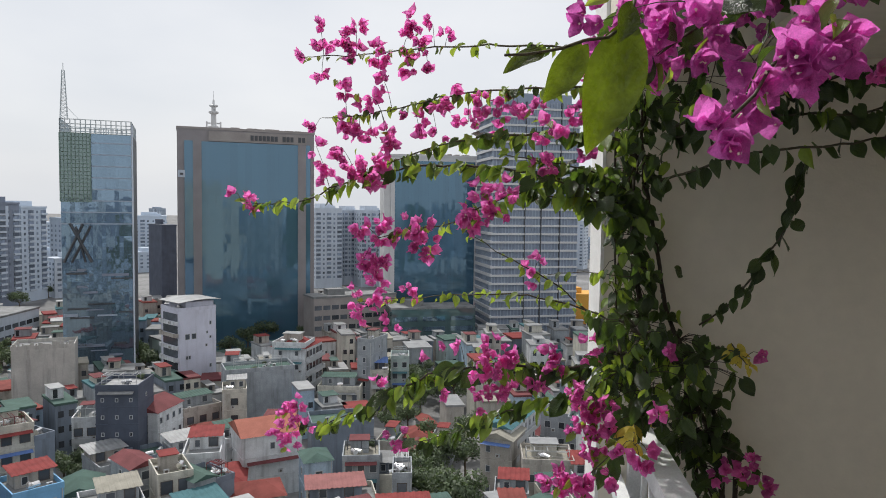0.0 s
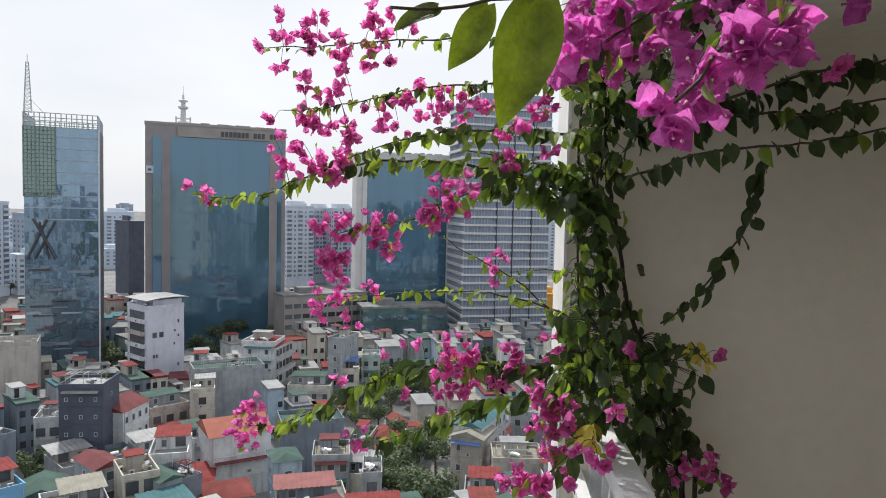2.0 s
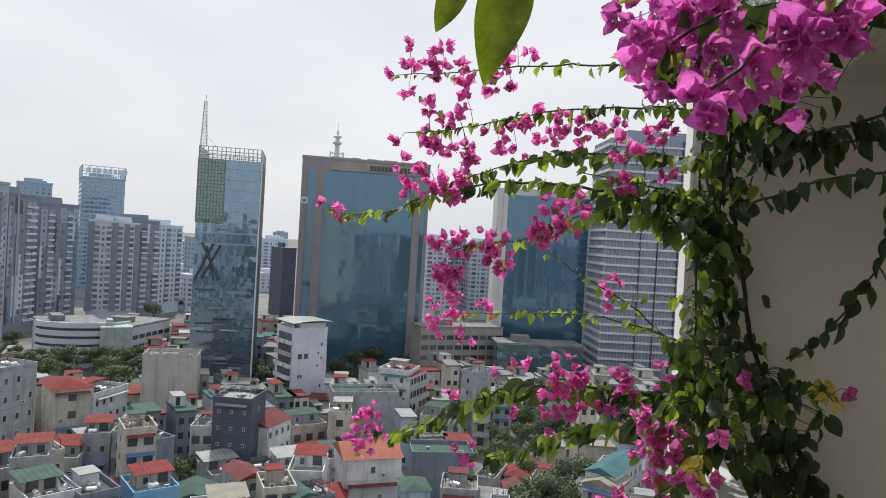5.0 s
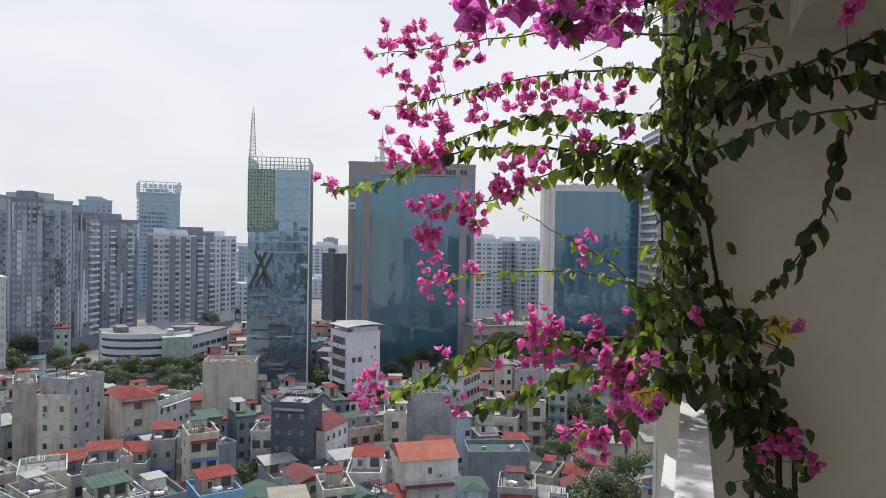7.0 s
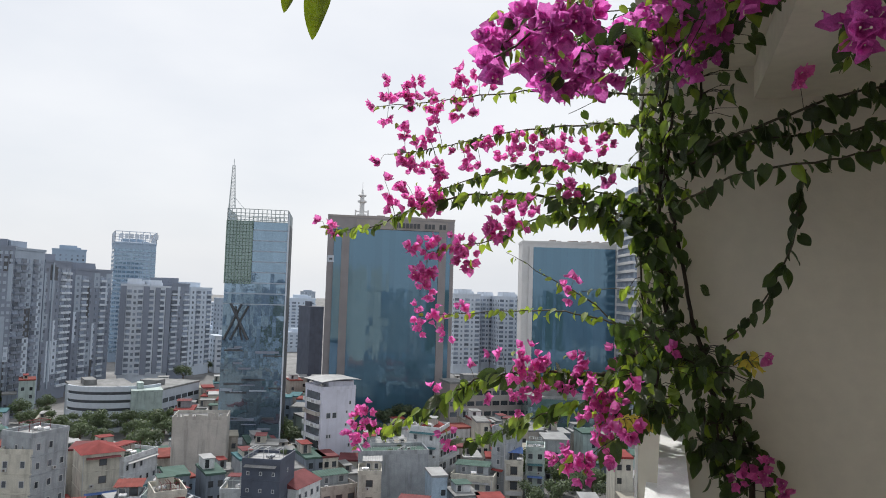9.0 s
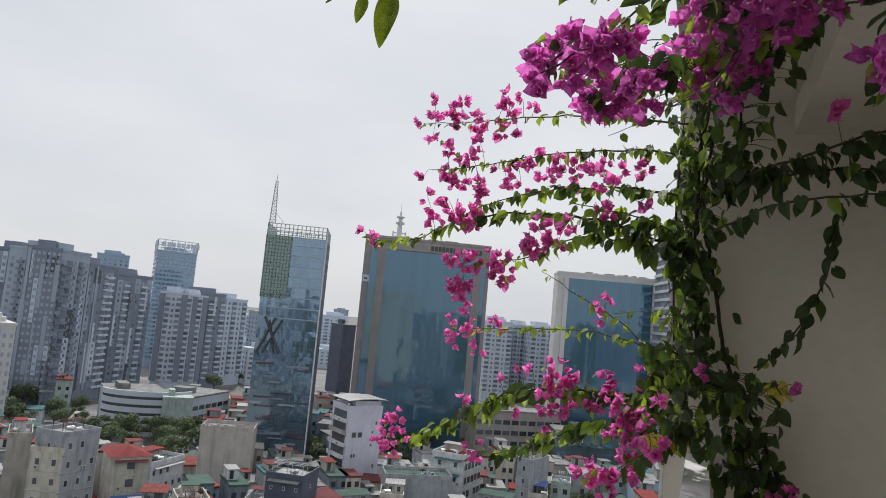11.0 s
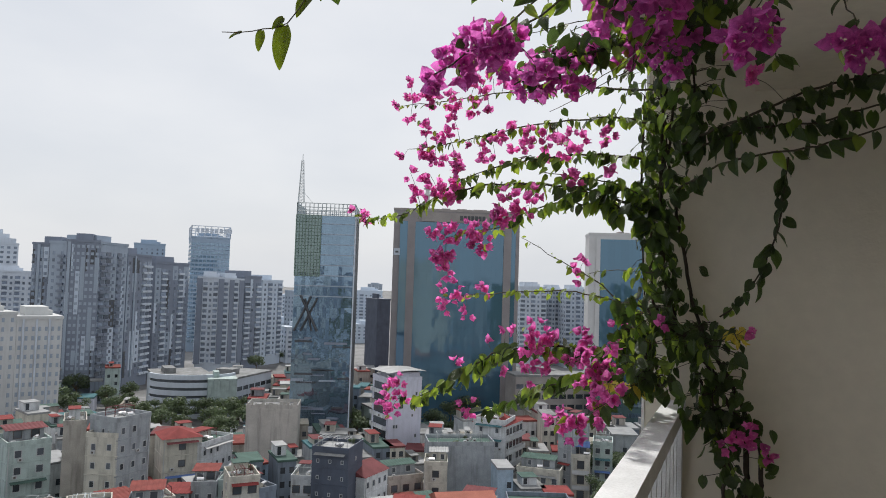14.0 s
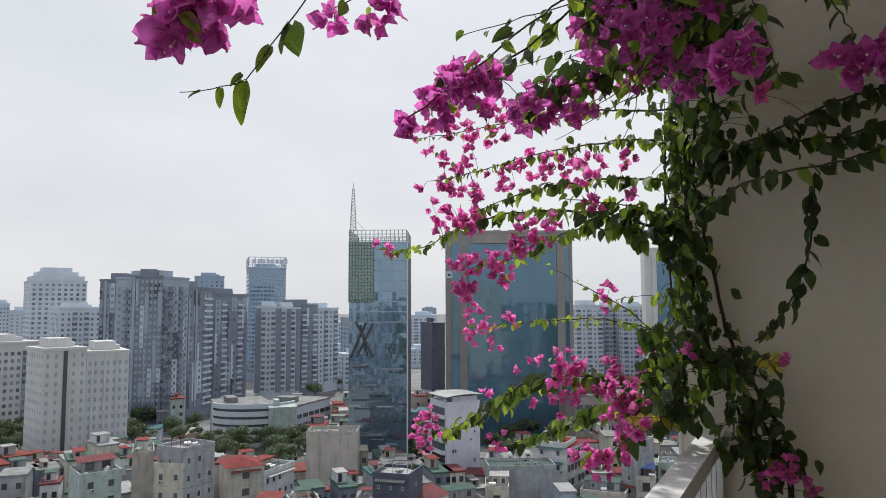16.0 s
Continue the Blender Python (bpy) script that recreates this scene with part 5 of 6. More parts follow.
def flower(name, seed, mat, open_angle):
    """Three papery bracts round one or two tiny pale tubes; about one unit across."""
    rng = random.Random(seed)
    v, f, s = [], [], []
    for k in range(3):
        spin = 2 * math.pi * k / 3 + rng.uniform(-0.25, 0.25)
        tip = open_angle + rng.uniform(-0.25, 0.25)
        turn = Euler((0, 0, spin)).to_matrix() @ Euler((tip, 0, 0)).to_matrix()
        size = rng.uniform(0.5, 0.62)
        base = len(v)
        for i in range(8):
            t = i / 7
            w = 0.47 * size * (math.sin(math.pi * t ** 0.70) ** 0.72 * (1.06 - 0.35 * t) if 0 < t < 1 else 0.04)
            for q in (-1, -0.4, 0.4, 1):
                z = 0.5 * abs(q) * w + 0.45 * size * (t - 0.5) ** 2 + 0.035 * math.sin(8 * t + 4 * q + seed + k) * abs(q) + 0.022 * rng.uniform(-1, 1)
                v.append(turn @ Vector((q * w, size * t, z)))
        for i in range(7):
            for j in range(3):
                a = base + i * 4 + j
                f.append((a, a + 1, a + 5, a + 4))
                s.append(0)
    for k in range(1):
        a = Vector((0.05 * (k * 2 - 1), 0.02, 0.03))
        b = a + Vector((rng.uniform(-0.12, 0.12), rng.uniform(-0.12, 0.12), 0.27))
        n0 = len(f)
        bar(a, b, 0.014, v, f, 4)
        base = len(v)
        for i in range(5):
            t = 2 * math.pi * i / 5
            v.append(b + Vector((0.035 * math.cos(t), 0.035 * math.sin(t), 0.01)))
        v.append(b + Vector((0, 0, 0.035)))
        for i in range(5):
            f.append((base + i, base + (i + 1) % 5, base + 5))
        s += [1] * (len(f) - n0)
    return mesh_of(name, v, f, [mat, STAMEN], s, smooth=True)


FLOWERS = [flower("flower", k, BRACT, a) for k, a in enumerate((0.75, 0.95, 0.55, 1.1))]
PURPLE = [flower("flower", 10 + k, BRACT_DEEP, a) for k, a in enumerate((0.75, 0.95, 0.55))]


def spline(points, step):
    """A smooth line through points, resampled about every step."""
    p = [Vector(q) for q in points]
    p = [2 * p[0] - p[1]] + p + [2 * p[-1] - p[-2]]
    out = []
    for i in range(1, len(p) - 2):
        n = max(2, int((p[i + 1] - p[i]).length / step))
        for k in range(n):
            t = k / n
            out.append(0.5 * (2 * p[i] + (p[i + 1] - p[i - 1]) * t + (2 * p[i - 1] - 5 * p[i] + 4 * p[i + 1] - p[i + 2]) * t * t
                              + (3 * p[i] - p[i - 1] - 3 * p[i + 1] + p[i + 2]) * t ** 3))
    out.append(p[-2])
    return out


def aim(p, tip, face, size):
    """The pose of a leaf at p whose tip points along tip and whose face looks along face."""
    y = tip.normalized()
    x = y.cross(face)
    x = x.normalized() if x.length > 0.05 else y.orthogonal().normalized()
    z = x.cross(y)
    return Matrix.Translation(p) @ Matrix((x, y, z)).transposed().to_4x4() @ Matrix.Scale(size, 4)


ROOT = Vector((0.2, 2.36, 0.0))
vine = thing("bougainvillea", pose(*ROOT), "climbing bougainvillea with magenta flowers and dark green leaves", "climbing plant")
dice = random.Random(7)


def ball():
    while True:
        q = Vector((dice.uniform(-1, 1), dice.uniform(-1, 1), dice.uniform(-1, 1)))
        if q.length < 1:
            return q


def put_leaf(p, tip, size, kinds, parent, face=None):
    face = face or Vector((dice.uniform(-1, 1), dice.uniform(-1.4, 0.2), dice.uniform(0, 1.2)))
    part("leaf", dice.choice(kinds), parent, m=aim(p - ROOT, tip, face, size))


def branch(points, r0, r1, gap=0.03, leaf=(0.035, 0.055), young_lit=0.3, droop=0.8, spread=0.012, start=0.0, clusters=(), bloom=0.053,
           kinds=None, flowers=None, label="", name="branch", both=1, kink=1.2):
    """A shoot with leaves along it and clusters (x, y, z, radius, count) of flowers on thin stalks."""
    line = spline(points, 0.03)
    for i in range(1, len(line) - 1):
        line[i] = line[i] + ball() * min(0.006, r0 * kink)
    v, f, sv, sf = [], [], [], []
    tube([q - ROOT for q in line], r0, r1, v, f)
    for x, y, z, r, n in clusters:
        c = Vector((x, y, z))
        near = min(line, key=lambda q: (q - c).length)
        if (near - c).length > 0.02:
            mid = (near + c) / 2 + Vector((0, 0, 0.012))
            tube([q - ROOT for q in spline([near, mid, c], 0.02)], 0.001, 0.0007, sv, sf, 4)
    ob = part(name, mesh_of(name, v, f, BARK if r0 > 0.005 else TWIG, smooth=True), vine, label)
    if sf:
        tagged(part("stalk", mesh_of("stalk", sv, sf, TWIG, smooth=True), ob), kind="stuff")
    total = sum((b - a).length for a, b in zip(line, line[1:]))
    count = int(total * (1 - start) / gap) if gap else 0
    for k in range(count * both):
        t = start + (1 - start) * (k + dice.random()) / (count * both)
        i = min(len(line) - 2, int(t * (len(line) - 1)))
        d = (line[i + 1] - line[i]).normalized()
        side = d.cross(Vector((0, 0, 1)))
        side = side.normalized() if side.length > 0.1 else Vector((1, 0, 0))
        out = side * dice.choice((-1, 1)) * dice.uniform(0.2, 1) + d * dice.uniform(-0.1, 0.7) + ball() * 0.5
        tip = out + Vector((0, 0, -droop * dice.uniform(0.4, 1.3)))
        p = line[i] + ball() * spread + out * 0.008
        size = dice.uniform(*leaf) * (1.0 if t < 0.75 else 0.75)
        use = kinds or (YOUNG_LIT if dice.random() < young_lit + 0.25 * max(0, t - 0.6) else LEAVES)
        put_leaf(p, tip, size, use, ob)
    for x, y, z, r, n in clusters:
        c = Vector((x, y, z))
        for k in range(n + n // 3 + 1):
            q = ball()
            p = c + q * r * 0.85 if k else c
            axis = q + Vector((dice.uniform(-0.5, 0.5), dice.uniform(-0.9, 0.2), dice.uniform(-0.7, 0.5)))
            m = Matrix.Translation(p - ROOT) @ axis.to_track_quat("Z", "Y").to_matrix().to_4x4() @ pose(0, 0, 0, 0, 0, dice.uniform(0, 360))
            part("flower", dice.choice(flowers or FLOWERS), ob, m=m @ Matrix.Scale(bloom * dice.uniform(0.8, 1.2), 4))
        for k in range(n // 4):
            put_leaf(c + ball() * r * 1.1, ball() + Vector((0, 0, -0.4)), dice.uniform(0.02, 0.035), YOUNG_LIT, ob)
    return ob


def mass(name, lo, hi, count, leaf, young_lit=0.2, depth=0.06, stem=None):
    """A thicket of leaves on thin stalks round a shoot between two points."""
    lo, hi = Vector(lo), Vector(hi)
    v, f, sv, sf, seats = [], [], [], [], []
    shoot = spline([lo, (lo + hi) / 2 + ball() * 0.03, hi], 0.05)
    tube([q - ROOT for q in shoot], 0.005, 0.003, v, f, 5)
    for k in range(count):
        q = dice.choice(shoot)
        p = q + Vector((max(-1.9, min(1.9, dice.gauss(0, 1))) * stem, dice.uniform(-1.2, 0.7) * depth, dice.gauss(0, 0.02)))
        tube([q - ROOT, (p + q) / 2 - ROOT + Vector((0, 0, 0.01)), p - ROOT], 0.0016, 0.001, sv, sf, 3)
        seats.append(p)
    ob = part("branch", mesh_of("branch", v, f, BARK, smooth=True), vine)
    tagged(part("stalk", mesh_of("stalk", sv, sf, BARK, smooth=True), ob), kind="stuff")
    for p in seats:
        tip = Vector((dice.uniform(-0.7, 0.7), dice.uniform(-0.6, 0.3), -dice.uniform(0.4, 1.3)))
        put_leaf(p, tip, dice.uniform(*leaf), YOUNG_LIT if dice.random() < young_lit else LEAVES, ob)
    return ob


branch([(0.226, 2.48, 0), (0.252, 2.48, 0.901), (0.213, 2.48, 1.06), (0.140, 2.48, 1.232), (0.019, 2.46, 1.388), (-0.030, 2.50, 1.588), (-0.045, 2.50, 1.796), (-0.047, 2.48, 1.999), (-0.040, 2.46, 2.196), (-0.020, 2.38, 2.368)], 0.012, 0.006, name="stem", young_lit=0.1, droop=1.2, leaf=(0.04, 0.06), spread=0.045, gap=0.03, start=0.25)
branch([(0.250, 2.48, 0), (0.300, 2.50, 0.895), (0.242, 2.50, 1.108), (0.134, 2.48, 1.319), (0.066, 2.50, 1.487), (0.034, 2.50, 1.676), (-0.006, 2.50, 1.865), (-0.024, 2.48, 2.066), (0.009, 2.43, 2.254)], 0.01, 0.005, name="stem", young_lit=0.1, droop=1.2, leaf=(0.04, 0.06), spread=0.045, gap=0.035, start=0.25)
branch([(0.189, 2.48, 0), (0.177, 2.48, 0.896), (0.120, 2.48, 1.108), (0.063, 2.48, 1.28), (-0.060, 2.50, 1.448), (-0.084, 2.50, 1.691), (-0.058, 2.50, 1.933), (-0.079, 2.46, 2.146)], 0.009, 0.004, name="stem", young_lit=0.1, droop=1.2, leaf=(0.04, 0.06), spread=0.045, gap=0.035, start=0.25)
mass("branch", (-0.066, 2.44, 2.338), (-0.040, 2.46, 1.896), 115, (0.034, 0.056), 0.12, 0.09, 0.046)
mass("branch", (-0.049, 2.46, 1.896), (-0.014, 2.48, 1.452), 120, (0.034, 0.056), 0.1, 0.09, 0.04)
# bright leaves paint the sun along the left edge of the stems
mass("branch", (-0.105, 2.42, 2.24), (-0.095, 2.44, 1.47), 60, (0.03, 0.05), 0.75, 0.05, 0.02)
mass("branch", (-0.066, 2.25, 1.457), (0.109, 2.28, 1.344), 85, (0.034, 0.058), 0.22, 0.07, 0.06)
mass("branch", (0.094, 2.41, 1.399), (0.151, 2.43, 1.057), 110, (0.034, 0.058), 0.1, 0.07, 0.06)
mass("branch", (0.15, 2.43, 1.091), (0.214, 2.43, 0.888), 45, (0.034, 0.058), 0.08, 0.07, 0.055)
mass("branch", (-0.111, 2.26, 1.421), (-0.063, 2.22, 1.221), 75, (0.03, 0.05), 0.4, 0.07, 0.045)
mass("branch", (-0.042, 2.18, 1.344), (-0.011, 2.16, 1.21), 40, (0.04, 0.06), 0.25, 0.07, 0.05)
branch([(-0.046, 2.33, 2.234), (-0.258, 2.289, 2.25), (-0.47, 2.31, 2.269), (-0.723, 2.32, 2.262), (-0.915, 2.266, 2.235), (-1.051, 2.255, 2.229)], 0.004, 0.0012, gap=0.0211, leaf=(0.024, 0.043), young_lit=0.8, clusters=[(-0.993, 2.255, 2.313, 0.021, 2), (-0.886, 2.266, 2.324, 0.026, 3), (-0.911, 2.266, 2.284, 0.029, 4), (-0.988, 2.255, 2.255, 0.029, 3), (-1.048, 2.255, 2.229, 0.013, 1), (-0.988, 2.255, 2.185, 0.022, 2), (-0.897, 2.266, 2.24, 0.026, 3), (-0.826, 2.288, 2.256, 0.035, 5), (-0.826, 2.288, 2.207, 0.019, 2), (-0.719, 2.32, 2.341, 0.029, 4), (-0.669, 2.318, 2.336, 0.023, 2), (-0.741, 2.309, 2.293, 0.019, 2), (-0.698, 2.32, 2.287, 0.019, 1), (-0.621, 2.326, 2.296, 0.023, 2), (-0.714, 2.32, 2.246, 0.035, 5), (-0.728, 2.309, 2.211, 0.032, 4), (-0.679, 2.32, 2.201, 0.016, 2)])
branch([(-0.045, 2.36, 2.11), (-0.204, 2.321, 2.145), (-0.453, 2.357, 2.147), (-0.623, 2.358, 2.131), (-0.749, 2.288, 2.086), (-0.873, 2.244, 2.057), (-0.971, 2.233, 2.048)], 0.004, 0.0012, gap=0.0106, leaf=(0.026, 0.048), young_lit=0.75, clusters=[(-0.917, 2.244, 2.144, 0.028, 4), (-0.846, 2.266, 2.113, 0.039, 6), (-0.803, 2.266, 2.157, 0.022, 2), (-0.921, 2.233, 2.034, 0.037, 7), (-1.002, 2.233, 2.021, 0.019, 2), (-0.87, 2.244, 2.015, 0.025, 3), (-0.839, 2.244, 1.998, 0.022, 2), (-0.797, 2.266, 1.99, 0.034, 6), (-0.785, 2.266, 1.965, 0.028, 4), (-0.735, 2.288, 2.066, 0.016, 1), (-0.644, 2.322, 2.105, 0.035, 5), (-0.606, 2.353, 2.16, 0.02, 2), (-0.694, 2.32, 2.057, 0.025, 3), (-0.653, 2.335, 2.014, 0.022, 2), (-0.702, 2.32, 2.007, 0.013, 1), (-0.561, 2.361, 2.051, 0.039, 5), (-0.52, 2.358, 2.093, 0.036, 5), (-0.469, 2.362, 2.119, 0.026, 3), (-0.408, 2.342, 2.074, 0.026, 3), (-0.468, 2.362, 2.043, 0.03, 4)])
branch([(-0.063, 2.38, 1.996), (-0.249, 2.333, 2.011), (-0.415, 2.334, 2.01), (-0.549, 2.321, 1.996), (-0.682, 2.301, 1.961), (-0.794, 2.269, 1.915)], 0.005, 0.0015, gap=0.0106, leaf=(0.036, 0.060), young_lit=0.65, clusters=[(-0.314, 2.149, 2.009, 0.052, 9), (-0.331, 2.257, 1.926, 0.032, 5), (-0.234, 2.328, 2.072, 0.041, 5), (-0.366, 2.319, 2.079, 0.033, 4), (-0.2, 2.317, 1.956, 0.034, 3)])
branch([(-0.046, 2.4, 1.821), (-0.173, 2.404, 1.845), (-0.31, 2.377, 1.893), (-0.447, 2.348, 1.907), (-0.603, 2.373, 1.92), (-0.781, 2.382, 1.91), (-0.947, 2.403, 1.871), (-1.102, 2.423, 1.807), (-1.254, 2.423, 1.796), (-1.307, 2.423, 1.804)], 0.006, 0.0012, gap=0.0123, leaf=(0.036, 0.062), young_lit=0.6, clusters=[(-1.33, 2.423, 1.828, 0.013, 1), (-1.282, 2.423, 1.799, 0.022, 3), (-0.961, 2.382, 1.976, 0.045, 7), (-0.942, 2.382, 1.914, 0.052, 10), (-0.879, 2.382, 1.906, 0.052, 9), (-0.852, 2.382, 1.871, 0.031, 4), (-1.018, 2.392, 1.879, 0.025, 3), (-1.043, 2.382, 1.979, 0.025, 2), (-1.03, 2.382, 1.926, 0.018, 2), (-0.816, 2.382, 1.915, 0.034, 5)])
branch([(-0.09, 2.38, 1.811), (-0.244, 2.331, 1.817), (-0.378, 2.322, 1.839), (-0.493, 2.283, 1.803), (-0.591, 2.279, 1.749), (-0.706, 2.269, 1.725), (-0.812, 2.247, 1.699)], 0.004, 0.0013, gap=0.0158, leaf=(0.034, 0.060), young_lit=0.6, clusters=[(-0.703, 2.247, 1.726, 0.046, 12), (-0.677, 2.247, 1.677, 0.037, 8), (-0.804, 2.247, 1.716, 0.046, 10), (-0.82, 2.247, 1.641, 0.043, 11), (-0.863, 2.247, 1.723, 0.022, 3), (-0.82, 2.247, 1.569, 0.025, 3), (-0.511, 2.046, 1.814, 0.036, 8), (-0.518, 2.048, 1.762, 0.036, 9), (-0.453, 2.083, 1.794, 0.031, 6), (-0.438, 2.132, 1.84, 0.021, 3), (-0.862, 2.247, 1.624, 0.022, 3)])
branch([(-0.044, 2.4, 1.744), (-0.142, 2.36, 1.793), (-0.246, 2.32, 1.858), (-0.329, 2.3, 1.872), (-0.41, 2.3, 1.839)], 0.004, 0.002, gap=0.0062, leaf=(0.042, 0.075), young_lit=0.25, spread=0.03)
branch([(-0.075, 2.38, 1.845), (-0.161, 2.36, 1.894), (-0.246, 2.34, 1.917), (-0.347, 2.3, 1.93), (-0.462, 2.3, 1.95)], 0.003, 0.0015, gap=0.0088, leaf=(0.036, 0.062), young_lit=0.4, spread=0.025)
branch([(-0.08, 2.42, 1.358), (-0.129, 2.45, 1.386), (-0.19, 2.48, 1.47), (-0.317, 2.5, 1.573), (-0.446, 2.5, 1.634), (-0.539, 2.5, 1.693), (-0.591, 2.5, 1.718)], 0.004, 0.001, gap=0.0264, leaf=(0.024, 0.040), young_lit=0.95, droop=0.4, clusters=[(-0.336, 2.5, 1.619, 0.018, 2), (-0.363, 2.5, 1.591, 0.022, 2), (-0.349, 2.5, 1.55, 0.017, 1)])
branch([(-0.004, 2.42, 1.405), (-0.121, 2.46, 1.448), (-0.207, 2.5, 1.476), (-0.37, 2.52, 1.505), (-0.557, 2.54, 1.503), (-0.75, 2.55, 1.485), (-0.945, 2.55, 1.466)], 0.004, 0.001, gap=0.0194, leaf=(0.026, 0.043), young_lit=1.0, droop=0.6, clusters=[(-0.876, 2.55, 1.473, 0.035, 5), (-0.765, 2.55, 1.507, 0.031, 3), (-0.886, 2.55, 1.535, 0.023, 2), (-0.961, 2.55, 1.508, 0.016, 1), (-0.96, 2.55, 1.465, 0.016, 1), (-0.934, 2.55, 1.431, 0.027, 3), (-0.836, 2.55, 1.401, 0.035, 3)])
branch([(-0.047, 2.4, 1.586), (-0.162, 2.44, 1.592), (-0.231, 2.45, 1.592), (-0.309, 2.48, 1.579)], 0.002, 0.001, gap=0.0264, leaf=(0.030, 0.050), young_lit=0.5, droop=0.9)
branch([(-0.044, 2.38, 1.376), (-0.228, 2.38, 1.308), (-0.436, 2.4, 1.295), (-0.656, 2.45, 1.26), (-0.814, 2.5, 1.162), (-0.961, 2.55, 1.079), (-1.097, 2.6, 1.011), (-1.176, 2.62, 1.001)], 0.006, 0.0015, gap=0.0088, leaf=(0.042, 0.073), young_lit=0.5, spread=0.022, clusters=[(-1.187, 2.62, 1.083, 0.042, 6), (-1.208, 2.62, 1.014, 0.056, 10), (-1.218, 2.62, 0.947, 0.035, 4), (-1.271, 2.62, 0.969, 0.022, 2), (-1.138, 2.6, 1.015, 0.017, 1), (-0.872, 2.52, 1.185, 0.02, 2), (-0.717, 2.46, 1.293, 0.017, 1), (-0.628, 2.44, 1.343, 0.016, 1), (-0.581, 2.42, 1.357, 0.014, 1), (-0.646, 2.45, 1.198, 0.021, 2), (-0.478, 2.35, 1.357, 0.049, 8), (-0.522, 2.36, 1.318, 0.035, 5), (-0.451, 2.36, 1.277, 0.05, 9), (-0.503, 2.36, 1.239, 0.039, 7), (-0.4, 2.36, 1.323, 0.035, 5), (-0.306, 2.36, 1.335, 0.039, 5), (-0.433, 2.36, 1.225, 0.028, 4), (-0.272, 2.36, 1.311, 0.025, 3), (-0.173, 2.34, 1.367, 0.045, 7), (-0.339, 2.36, 1.255, 0.025, 4)])
branch([(-0.075, 2.38, 1.288), (-0.225, 2.38, 1.217), (-0.345, 2.4, 1.177), (-0.487, 2.42, 1.125), (-0.653, 2.45, 1.042), (-0.778, 2.47, 1.01)], 0.005, 0.0013, gap=0.0097, leaf=(0.042, 0.075), young_lit=0.4, spread=0.02, clusters=[(-0.787, 2.47, 1.023, 0.035, 5), (-0.514, 2.42, 1.156, 0.015, 1)])
branch([(-0.061, 2.36, 1.319), (-0.146, 2.2, 1.319), (-0.199, 2.12, 1.29), (-0.2, 2.08, 1.194), (-0.207, 2.06, 1.14)], 0.003, 0.001, gap=0.0176, leaf=(0.036, 0.062), young_lit=0.6, clusters=[(-0.238, 2.1, 1.293, 0.037, 6), (-0.186, 2.1, 1.28, 0.047, 9), (-0.23, 2.08, 1.223, 0.041, 7), (-0.177, 2.08, 1.18, 0.035, 6), (-0.199, 2.07, 1.145, 0.028, 5), (-0.153, 2.12, 1.253, 0.032, 4)])
branch([(-0.05, 2.3, 1.199), (-0.116, 2.1, 1.177), (-0.177, 2, 1.149), (-0.248, 1.97, 1.098), (-0.304, 1.97, 1.087)], 0.003, 0.001, gap=0.0220, leaf=(0.036, 0.062), young_lit=0.5, clusters=[(-0.26, 1.97, 1.097, 0.045, 9), (-0.307, 1.97, 1.095, 0.027, 5), (-0.149, 2.05, 1.225, 0.022, 2), (-0.16, 1.95, 1.133, 0.021, 2), (-0.235, 1.96, 1.074, 0.03, 5)])
branch([(0.013, 2.3, 1.252), (-0.043, 2, 1.3), (-0.091, 1.76, 1.35)], 0.002, 0.001, gap=0.03, leaf=(0.025, 0.04), young_lit=0.7, clusters=[(-0.095, 1.74, 1.351, 0.015, 2)])
branch([(-0.05, 2.3, 1.199), (-0.103, 2, 1.225), (-0.126, 1.85, 1.246)], 0.002, 0.001, gap=0.0264, leaf=(0.036, 0.056), kinds=YELLOW, clusters=[(-0.114, 1.84, 1.217, 0.025, 4), (-0.153, 1.9, 1.211, 0.017, 2), (-0.098, 1.84, 1.238, 0.014, 2)])
branch([(0.146, 2.38, 1.392), (0.198, 2.3, 1.392), (0.223, 2.2, 1.39)], 0.003, 0.001, gap=0.012, leaf=(0.03, 0.05), young_lit=0.5, clusters=[(0.264, 2.2, 1.399, 0.005, 1)])
branch([(0.213, 2.3, 1.409), (0.216, 2.2, 1.381), (0.228, 2.18, 1.371)], 0.002, 0.001, gap=0.008, leaf=(0.025, 0.04), kinds=YELLOW)
branch([(0.024, 2.3, 1.402), (-0.008, 2.1, 1.421)], 0.002, 0.001, gap=0, clusters=[(-0.003, 2.1, 1.421, 0.014, 2)])
branch([(0.212, 2.4, 1.078), (0.257, 2.3, 1.081), (0.289, 2.25, 1.052)], 0.003, 0.001, gap=0.03, young_lit=0.1, clusters=[(0.269, 2.25, 1.106, 0.025, 2), (0.258, 2.25, 1.063, 0.029, 3), (0.302, 2.25, 1.028, 0.033, 4), (0.204, 2.3, 1.028, 0.037, 4)])
branch([(0.026, 2.34, 2.033), (0.189, 2.2, 2.071), (0.313, 2.15, 2.104), (0.409, 2.12, 2.137), (0.516, 2.1, 2.156), (0.681, 2.05, 2.177), (0.923, 2, 2.188)], 0.005, 0.002, young_lit=0.02, droop=1.3, leaf=(0.045, 0.065), gap=0.011, spread=0.03, clusters=[(0.247, 1.6, 2.047, 0.017, 3)])
